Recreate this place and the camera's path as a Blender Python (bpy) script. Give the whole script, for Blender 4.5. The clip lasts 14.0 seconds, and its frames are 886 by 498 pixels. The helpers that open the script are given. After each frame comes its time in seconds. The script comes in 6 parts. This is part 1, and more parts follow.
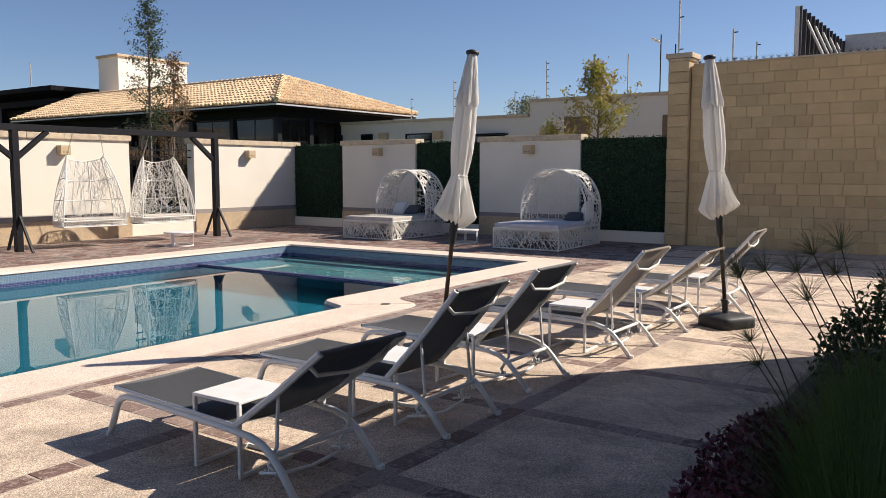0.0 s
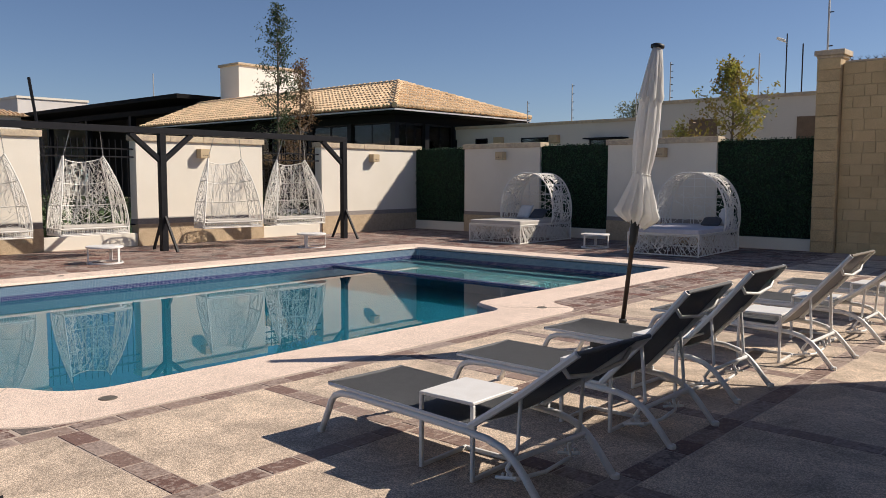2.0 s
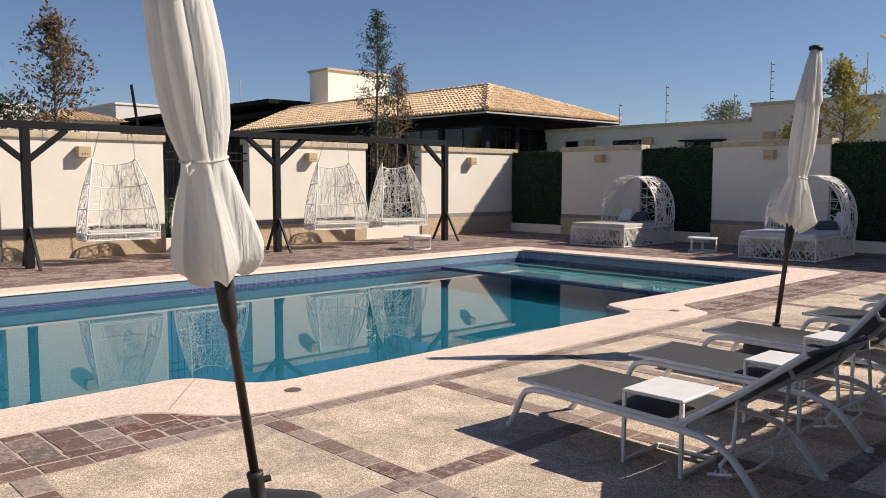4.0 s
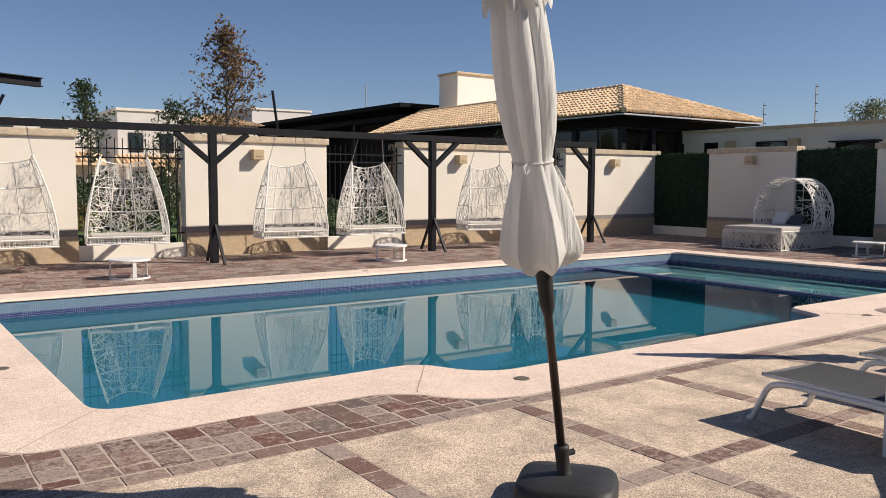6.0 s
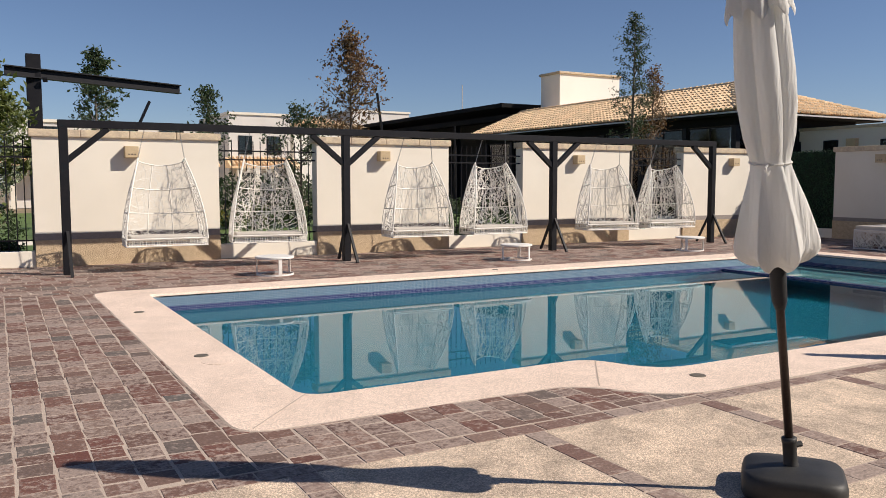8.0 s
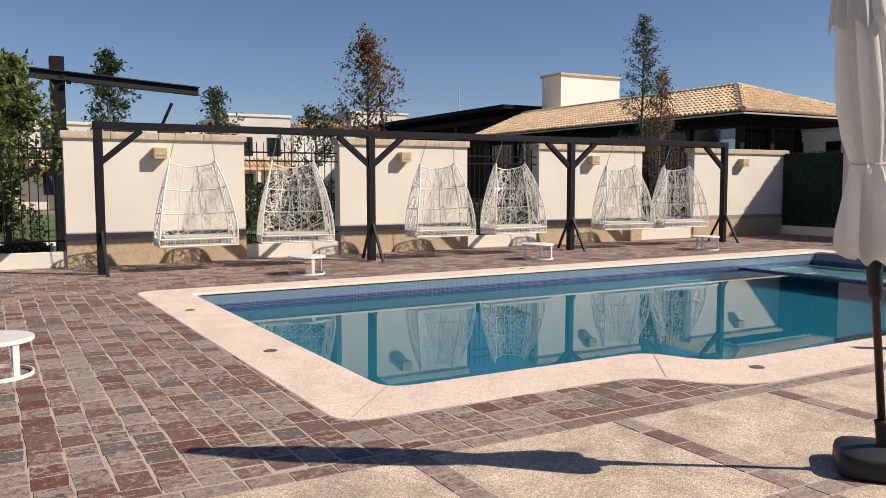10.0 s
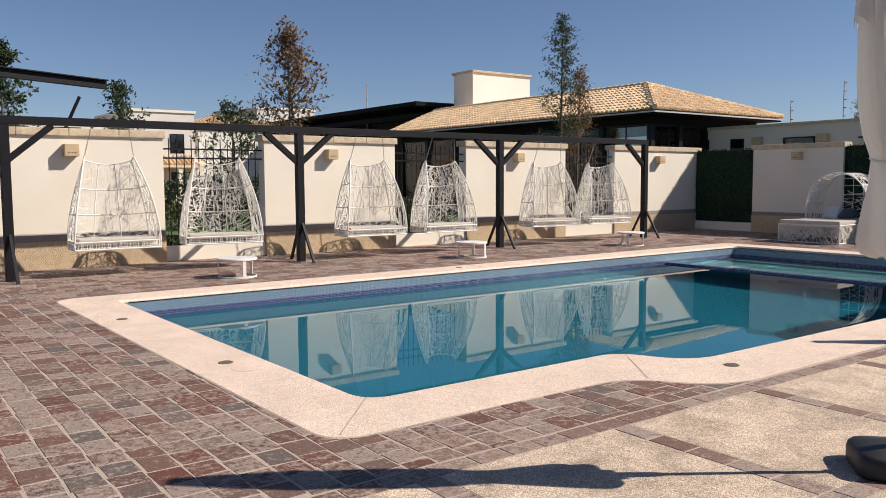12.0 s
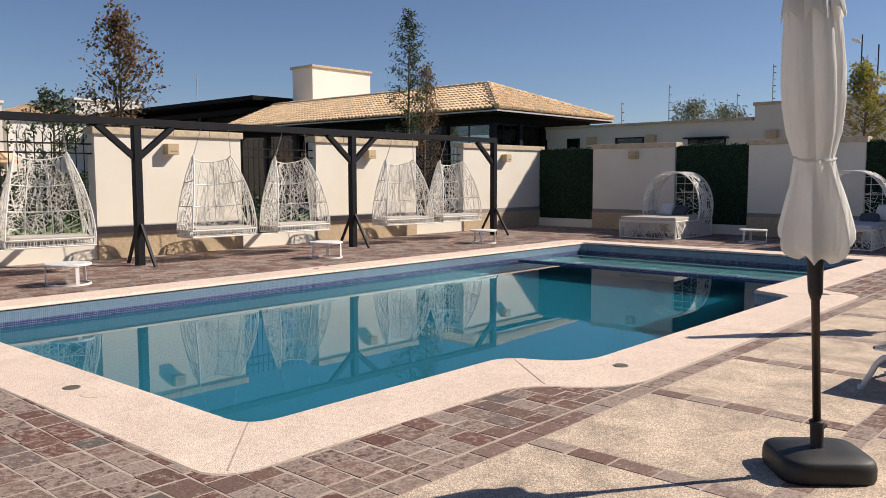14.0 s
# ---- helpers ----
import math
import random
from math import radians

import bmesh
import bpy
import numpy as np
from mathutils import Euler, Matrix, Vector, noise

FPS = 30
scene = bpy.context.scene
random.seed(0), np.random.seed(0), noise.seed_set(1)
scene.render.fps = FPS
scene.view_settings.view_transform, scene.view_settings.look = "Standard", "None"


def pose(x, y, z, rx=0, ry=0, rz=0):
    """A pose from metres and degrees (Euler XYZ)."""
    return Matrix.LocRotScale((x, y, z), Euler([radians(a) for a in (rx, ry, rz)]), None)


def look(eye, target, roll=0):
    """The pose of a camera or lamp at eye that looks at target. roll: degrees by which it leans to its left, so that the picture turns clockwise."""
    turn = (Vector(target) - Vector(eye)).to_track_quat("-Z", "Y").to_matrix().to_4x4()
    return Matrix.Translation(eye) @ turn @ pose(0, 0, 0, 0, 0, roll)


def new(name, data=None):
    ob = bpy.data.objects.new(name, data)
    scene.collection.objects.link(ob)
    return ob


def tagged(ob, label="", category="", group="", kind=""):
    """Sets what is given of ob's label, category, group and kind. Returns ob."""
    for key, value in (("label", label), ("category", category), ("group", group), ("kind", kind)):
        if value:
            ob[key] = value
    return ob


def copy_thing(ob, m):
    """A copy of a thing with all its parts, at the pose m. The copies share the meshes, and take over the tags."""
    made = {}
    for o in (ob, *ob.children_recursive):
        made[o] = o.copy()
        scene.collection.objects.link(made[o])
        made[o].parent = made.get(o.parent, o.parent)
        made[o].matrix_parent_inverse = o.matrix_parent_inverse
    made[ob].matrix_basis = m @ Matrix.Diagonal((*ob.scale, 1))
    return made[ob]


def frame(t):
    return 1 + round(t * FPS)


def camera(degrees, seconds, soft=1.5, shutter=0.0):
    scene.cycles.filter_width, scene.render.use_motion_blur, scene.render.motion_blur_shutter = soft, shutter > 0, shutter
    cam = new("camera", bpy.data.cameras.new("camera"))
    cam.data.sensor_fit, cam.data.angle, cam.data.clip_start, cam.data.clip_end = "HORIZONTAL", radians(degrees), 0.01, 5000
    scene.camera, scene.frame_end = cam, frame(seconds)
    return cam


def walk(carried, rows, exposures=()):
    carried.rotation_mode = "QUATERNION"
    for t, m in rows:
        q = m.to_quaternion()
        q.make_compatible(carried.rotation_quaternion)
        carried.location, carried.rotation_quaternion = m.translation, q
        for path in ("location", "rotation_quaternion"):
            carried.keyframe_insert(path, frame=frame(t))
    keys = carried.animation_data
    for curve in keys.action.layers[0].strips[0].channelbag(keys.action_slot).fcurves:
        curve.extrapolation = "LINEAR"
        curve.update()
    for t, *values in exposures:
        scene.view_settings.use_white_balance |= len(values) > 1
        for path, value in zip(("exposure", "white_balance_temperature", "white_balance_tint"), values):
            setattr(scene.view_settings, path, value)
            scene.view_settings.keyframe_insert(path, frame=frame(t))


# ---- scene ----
cam = camera(57.5, 14.0, soft=0.5)

PATH = [
    (0, (0.148, -0.458, 1.651), (1.779, 0.685, 1.46), -0.0),
    (0.5, (0.053, -0.323, 1.657), (1.64, 0.879, 1.467), -0.1),
    (1, (0.006, -0.141, 1.622), (1.566, 1.096, 1.433), -0.0),
    (1.5, (-0.043, 0.08, 1.605), (1.483, 1.36, 1.419), 0.0),
    (2, (-0.169, 0.25, 1.58), (1.315, 1.578, 1.404), 0.1),
    (2.2, (-0.25, 0.29, 1.587), (1.218, 1.637, 1.412), -0.0),
    (4.3, (-0.94, 0.723, 1.581), (0.401, 2.197, 1.413), 0.1),
    (4.5, (-1.038, 0.759, 1.576), (0.288, 2.247, 1.409), 0.1),
    (5, (-1.246, 0.819, 1.567), (0.035, 2.346, 1.401), 0.2),
    (5.5, (-1.477, 0.918, 1.562), (-0.259, 2.496, 1.396), 0.2),
    (6, (-1.733, 0.969, 1.571), (-0.585, 2.598, 1.406), 0.2),
    (6.5, (-1.996, 0.961, 1.573), (-0.905, 2.629, 1.408), 0.1),
    (7, (-2.184, 1.033, 1.558), (-1.149, 2.736, 1.392), 0.1),
    (7.5, (-2.317, 1.14, 1.578), (-1.332, 2.873, 1.411), 0.0),
    (8, (-2.488, 1.141, 1.573), (-1.526, 2.887, 1.408), -0.0),
    (8.5, (-2.662, 1.14, 1.567), (-1.704, 2.888, 1.403), 0.0),
    (10.8, (-3.341, 1.498, 1.558), (-2.323, 3.212, 1.393), -0.1),
    (11, (-3.357, 1.589, 1.546), (-2.326, 3.295, 1.379), -0.1),
    (11.5, (-3.404, 1.736, 1.559), (-2.324, 3.411, 1.391), -0.3),
    (12, (-3.479, 1.827, 1.574), (-2.301, 3.435, 1.404), -0.3),
    (12.5, (-3.521, 1.969, 1.59), (-2.204, 3.465, 1.418), -0.2),
    (13, (-3.51, 2.143, 1.582), (-2.09, 3.541, 1.405), -0.2),
    (13.5, (-3.44, 2.318, 1.583), (-1.981, 3.674, 1.405), -0.2),
    (14, (-3.465, 2.45, 1.579), (-1.988, 3.787, 1.401), -0.1),
]
walk(cam, [(t, look(eye, target, roll)) for t, eye, target, roll in PATH], [(0, 0.56, 6500, 14), (0.5, 0.34, 6500, 14), (1, 0.29, 6500, 14), (2, 0.24, 6500, 14), (4.5, 0.36, 6500, 14), (6.0, 0.27, 6500, 14), (8, 0.27, 6500, 14), (14, 0.30, 6500, 14)])

# ---- world and light ----
SUN_AZ = Vector((0.782, -0.623, 0.0)).normalized()
SUN_EL = radians(39.0)
SUN_DIR = Vector((SUN_AZ.x * math.cos(SUN_EL), SUN_AZ.y * math.cos(SUN_EL), math.sin(SUN_EL)))
world = bpy.data.worlds.new("sky_world")
scene.world = world
world.use_nodes = True
sky = world.node_tree.nodes.new("ShaderNodeTexSky")
sky.sky_type, sky.sun_disc = "NISHITA", False
sky.sun_elevation, sky.sun_rotation = SUN_EL, math.atan2(SUN_AZ.x, SUN_AZ.y)
sky.altitude = 1900.0
sky.air_density, sky.dust_density, sky.ozone_density = 1.0, 1.1, 3.3
tint = world.node_tree.nodes.new("ShaderNodeMix")
tint.data_type, tint.blend_type = "RGBA", "MULTIPLY"
tint.inputs["Factor"].default_value, tint.inputs["B"].default_value = 1.0, (0.985, 0.985, 1.02, 1.0)
world.node_tree.links.new(sky.outputs[0], tint.inputs["A"])
world.node_tree.links.new(tint.outputs["Result"], world.node_tree.nodes["Background"].inputs[0])
world.node_tree.nodes["Background"].inputs[1].default_value = 0.067
sun = new("sun", bpy.data.lights.new("sun", "SUN"))
sun.data.energy, sun.data.angle, sun.data.color = 4.8, radians(0.5), (1.0, 0.92, 0.78)
sun.matrix_world = look(SUN_DIR * 60, (0, 0, 0))


# ---- materials ----
def mat(name, base, rough=0.6, metal=0.0, second=None, scale=6.0, amount=0.5, grain=60.0, bump=0.15,
        grain_amount=0.25, per_object=0.0, per_island=0.0, spec=0.5, coords="world", depth=0.004):
    """Two scales of colour variation and a fine relief on a principled surface."""
    m = bpy.data.materials.new(name)
    m.use_nodes = True
    nt = m.node_tree
    N, L = nt.nodes, nt.links
    p = N["Principled BSDF"]
    p.inputs["Roughness"].default_value, p.inputs["Metallic"].default_value = rough, metal
    p.inputs["Specular IOR Level"].default_value = spec
    if coords == "world":
        pos = N.new("ShaderNodeNewGeometry").outputs["Position"]
    else:
        pos = N.new("ShaderNodeTexCoord").outputs["Object"]
    n1, n2 = N.new("ShaderNodeTexNoise"), N.new("ShaderNodeTexNoise")
    for n, s, d in ((n1, scale, 6.0), (n2, grain, 4.0)):
        n.inputs["Scale"].default_value, n.inputs["Detail"].default_value = s, d
        L.new(pos, n.inputs["Vector"])
    second = second or tuple(c * 0.72 for c in base)
    ramp = N.new("ShaderNodeValToRGB")
    ramp.color_ramp.elements[0].position, ramp.color_ramp.elements[1].position = 0.38, 0.66
    L.new(n1.outputs["Fac"], ramp.inputs[0])
    mix = N.new("ShaderNodeMix")
    mix.data_type = "RGBA"
    mix.inputs["A"].default_value, mix.inputs["B"].default_value = (*base, 1), (*second, 1)
    sc = N.new("ShaderNodeMath")
    sc.operation = "MULTIPLY"
    sc.inputs[1].default_value = amount
    L.new(ramp.outputs["Color"], sc.inputs[0])
    L.new(sc.outputs[0], mix.inputs["Factor"])
    hsv = N.new("ShaderNodeHueSaturation")
    L.new(mix.outputs["Result"], hsv.inputs["Color"])
    val = N.new("ShaderNodeMapRange")
    val.inputs["To Min"].default_value, val.inputs["To Max"].default_value = 1 - grain_amount, 1 + grain_amount
    val.inputs["From Min"].default_value, val.inputs["From Max"].default_value = 0.3, 0.7
    L.new(n2.outputs["Fac"], val.inputs["Value"])
    value = val.outputs[0]
    for amount_, node, socket in ((per_object, "ShaderNodeObjectInfo", "Random"),
                                  (per_island, "ShaderNodeNewGeometry", "Random Per Island")):
        if amount_:
            r = N.new("ShaderNodeMapRange")
            r.inputs["To Min"].default_value, r.inputs["To Max"].default_value = 1 - amount_, 1 + amount_
            L.new(N.new(node).outputs[socket], r.inputs["Value"])
            mul = N.new("ShaderNodeMath")
            mul.operation = "MULTIPLY"
            L.new(value, mul.inputs[0])
            L.new(r.outputs[0], mul.inputs[1])
            value = mul.outputs[0]
    L.new(value, hsv.inputs["Value"])
    L.new(hsv.outputs[0], p.inputs["Base Color"])
    if bump:
        b = N.new("ShaderNodeBump")
        b.inputs["Strength"].default_value, b.inputs["Distance"].default_value = bump, depth
        L.new(n2.outputs["Fac"], b.inputs["Height"])
        L.new(b.outputs[0], p.inputs["Normal"])
    return m


def tile_mat(name, colours, rough=0.75, grout=None):
    """Stone or clay pieces: each piece takes its own colour from a ramp, with worn pale patches."""
    m = mat(name, colours[0], rough, scale=9.0, amount=0.0, grain=55.0, bump=0.5, grain_amount=0.3, depth=0.006)
    N, L = m.node_tree.nodes, m.node_tree.links
    p = N["Principled BSDF"]
    info, geo = N.new("ShaderNodeObjectInfo"), N.new("ShaderNodeNewGeometry")
    add = N.new("ShaderNodeMath")
    add.operation = "ADD"
    L.new(info.outputs["Random"], add.inputs[0])
    L.new(geo.outputs["Random Per Island"], add.inputs[1])
    fr = N.new("ShaderNodeMath")
    fr.operation = "FRACT"
    L.new(add.outputs[0], fr.inputs[0])
    ramp = N.new("ShaderNodeValToRGB")
    ramp.color_ramp.interpolation = "LINEAR"
    els = ramp.color_ramp.elements
    while len(els) < len(colours):
        els.new(0.5)
    for i, c in enumerate(colours):
        els[i].position = i / (len(colours) - 1)
        els[i].color = (*c, 1)
    L.new(fr.outputs[0], ramp.inputs[0])
    wear = N.new("ShaderNodeTexNoise")
    wear.inputs["Scale"].default_value, wear.inputs["Detail"].default_value = 17.0, 12.0
    wear.inputs["Roughness"].default_value = 0.74
    L.new(geo.outputs["Position"], wear.inputs["Vector"])
    wr = N.new("ShaderNodeValToRGB")
    wr.color_ramp.elements[0].position, wr.color_ramp.elements[1].position = 0.46, 0.54
    # some pieces are worn all over, others hardly at all
    own = N.new("ShaderNodeMapRange")
    own.inputs["To Min"].default_value, own.inputs["To Max"].default_value = -0.10, 0.085
    twice = N.new("ShaderNodeMath")
    twice.operation, twice.inputs[1].default_value = "PINGPONG", 0.37
    L.new(fr.outputs[0], twice.inputs[0])
    own.inputs["From Max"].default_value = 0.37
    L.new(twice.outputs[0], own.inputs["Value"])
    worn = N.new("ShaderNodeMath")
    worn.operation = "ADD"
    L.new(wear.outputs["Fac"], worn.inputs[0])
    L.new(own.outputs[0], worn.inputs[1])
    L.new(worn.outputs[0], wr.inputs[0])
    wf = N.new("ShaderNodeMath")
    wf.operation = "MULTIPLY"
    wf.inputs[1].default_value = 0.80
    L.new(wr.outputs["Color"], wf.inputs[0])
    mix = N.new("ShaderNodeMix")
    mix.data_type = "RGBA"
    mix.inputs["B"].default_value = (*(grout or (0.36, 0.262, 0.218)), 1)
    L.new(wf.outputs[0], mix.inputs["Factor"])
    L.new(ramp.outputs["Color"], mix.inputs["A"])
    hsv = next(n for n in N if n.bl_idname == "ShaderNodeHueSaturation")
    L.new(mix.outputs["Result"], hsv.inputs["Color"])
    return m


def pebble_mat(name, base, dark, scale=75.0, tone=(0.62, 1.35), gap=0.55, stain=(0.9, 1.05)):
    """Exposed aggregate: small pebbles, each with its own tone, set in a mortar."""
    m = mat(name, base, 0.85, scale=1.4, second=dark, amount=0.65, grain=240.0, bump=0.0, grain_amount=0.12)
    N, L = m.node_tree.nodes, m.node_tree.links
    p = N["Principled BSDF"]
    geo = N.new("ShaderNodeNewGeometry")
    vor = N.new("ShaderNodeTexVoronoi")
    vor.inputs["Scale"].default_value = scale
    L.new(geo.outputs["Position"], vor.inputs["Vector"])
    hsv = next(n for n in N if n.bl_idname == "ShaderNodeHueSaturation")
    sep = N.new("ShaderNodeSeparateColor")
    L.new(vor.outputs["Color"], sep.inputs[0])
    r = N.new("ShaderNodeMapRange")
    r.inputs["To Min"].default_value, r.inputs["To Max"].default_value = tone
    L.new(sep.outputs[0], r.inputs["Value"])
    edge = N.new("ShaderNodeMapRange")
    edge.inputs["From Min"].default_value, edge.inputs["From Max"].default_value = 0.35, 0.75
    edge.inputs["To Min"].default_value, edge.inputs["To Max"].default_value = 1.0, gap
    L.new(vor.outputs["Distance"], edge.inputs["Value"])
    mul = N.new("ShaderNodeMath")
    mul.operation = "MULTIPLY"
    L.new(r.outputs[0], mul.inputs[0])
    L.new(edge.outputs[0], mul.inputs[1])
    # dried-on dirt and washed-out streaks
    dirt = N.new("ShaderNodeTexNoise")
    dirt.inputs["Scale"].default_value, dirt.inputs["Detail"].default_value = 2.6, 9.0
    dirt.inputs["Roughness"].default_value, dirt.inputs["Distortion"].default_value = 0.66, 0.9
    L.new(geo.outputs["Position"], dirt.inputs["Vector"])
    patch = N.new("ShaderNodeMapRange")
    patch.inputs["From Min"].default_value, patch.inputs["From Max"].default_value = 0.36, 0.60
    patch.inputs["To Min"].default_value, patch.inputs["To Max"].default_value = stain
    L.new(dirt.outputs["Fac"], patch.inputs["Value"])
    both = N.new("ShaderNodeMath")
    both.operation = "MULTIPLY"
    L.new(mul.outputs[0], both.inputs[0])
    L.new(patch.outputs[0], both.inputs[1])
    L.new(both.outputs[0], hsv.inputs["Value"])
    b = N.new("ShaderNodeBump")
    b.invert = True
    b.inputs["Strength"].default_value, b.inputs["Distance"].default_value = 0.5, 0.005
    L.new(vor.outputs["Distance"], b.inputs["Height"])
    L.new(b.outputs[0], p.inputs["Normal"])
    return m


def glass_mat(name, tint, rough=0.02, ior=1.45, bump=0.0, bump_scale=3.0, refract=False):
    """Clear or tinted pane or water surface: transparency with Fresnel gloss."""
    m = bpy.data.materials.new(name)
    m.use_nodes = True
    N, L = m.node_tree.nodes, m.node_tree.links
    N.remove(N["Principled BSDF"])
    tr, gl, mx, fr = (N.new("ShaderNodeBsdfRefraction" if refract else "ShaderNodeBsdfTransparent"), N.new("ShaderNodeBsdfGlossy"), N.new("ShaderNodeMixShader"),
                      N.new("ShaderNodeFresnel"))
    tr.inputs[0].default_value = (*tint, 1)
    gl.inputs["Roughness"].default_value = rough
    if refract:
        tr.inputs["Roughness"].default_value, tr.inputs["IOR"].default_value = 0.0, ior
    fr.inputs["IOR"].default_value = ior
    L.new(fr.outputs[0], mx.inputs[0])
    L.new(tr.outputs[0], mx.inputs[1])
    L.new(gl.outputs[0], mx.inputs[2])
    L.new(mx.outputs[0], N["Material Output"].inputs["Surface"])
    if bump:
        geo, no, b = N.new("ShaderNodeNewGeometry"), N.new("ShaderNodeTexNoise"), N.new("ShaderNodeBump")
        no.inputs["Scale"].default_value, no.inputs["Detail"].default_value = bump_scale, 2.0
        L.new(geo.outputs["Position"], no.inputs["Vector"])
        b.inputs["Strength"].default_value, b.inputs["Distance"].default_value = bump, 0.02
        L.new(no.outputs["Fac"], b.inputs["Height"])
        L.new(b.outputs[0], gl.inputs["Normal"])
        L.new(b.outputs[0], fr.inputs["Normal"])
    return m


def mosaic_mat(name, base, grout, size=0.025):
    """Small square pool tiles in a grid."""
    m = mat(name, base, 0.25, scale=20.0, amount=0.35, grain=90.0, bump=0.0, grain_amount=0.15)
    N, L = m.node_tree.nodes, m.node_tree.links
    hsv = next(n for n in N if n.bl_idname == "ShaderNodeHueSaturation")
    src = hsv.inputs["Color"].links[0].from_socket
    geo, sep = N.new("ShaderNodeNewGeometry"), N.new("ShaderNodeSeparateXYZ")
    L.new(geo.outputs["Position"], sep.inputs[0])
    best = None
    for ax in range(3):
        a = N.new("ShaderNodeMath")
        a.operation = "PINGPONG"
        a.inputs[1].default_value = size / 2
        off = N.new("ShaderNodeMath")
        off.operation = "ADD"
        off.inputs[1].default_value = 0.0061 * (ax + 1)
        L.new(sep.outputs[ax], off.inputs[0])
        L.new(off.outputs[0], a.inputs[0])
        if best is None:
            best = a.outputs[0]
        else:
            mn = N.new("ShaderNodeMath")
            mn.operation = "MINIMUM"
            L.new(best, mn.inputs[0])
            L.new(a.outputs[0], mn.inputs[1])
            best = mn.outputs[0]
    lt = N.new("ShaderNodeMath")
    lt.operation = "LESS_THAN"
    lt.inputs[1].default_value = 0.0014
    L.new(best, lt.inputs[0])
    mix = N.new("ShaderNodeMix")
    mix.data_type = "RGBA"
    mix.inputs["B"].default_value = (*grout, 1)
    L.new(lt.outputs[0], mix.inputs["Factor"])
    L.new(src, mix.inputs["A"])
    L.new(mix.outputs["Result"], hsv.inputs["Color"])
    return m


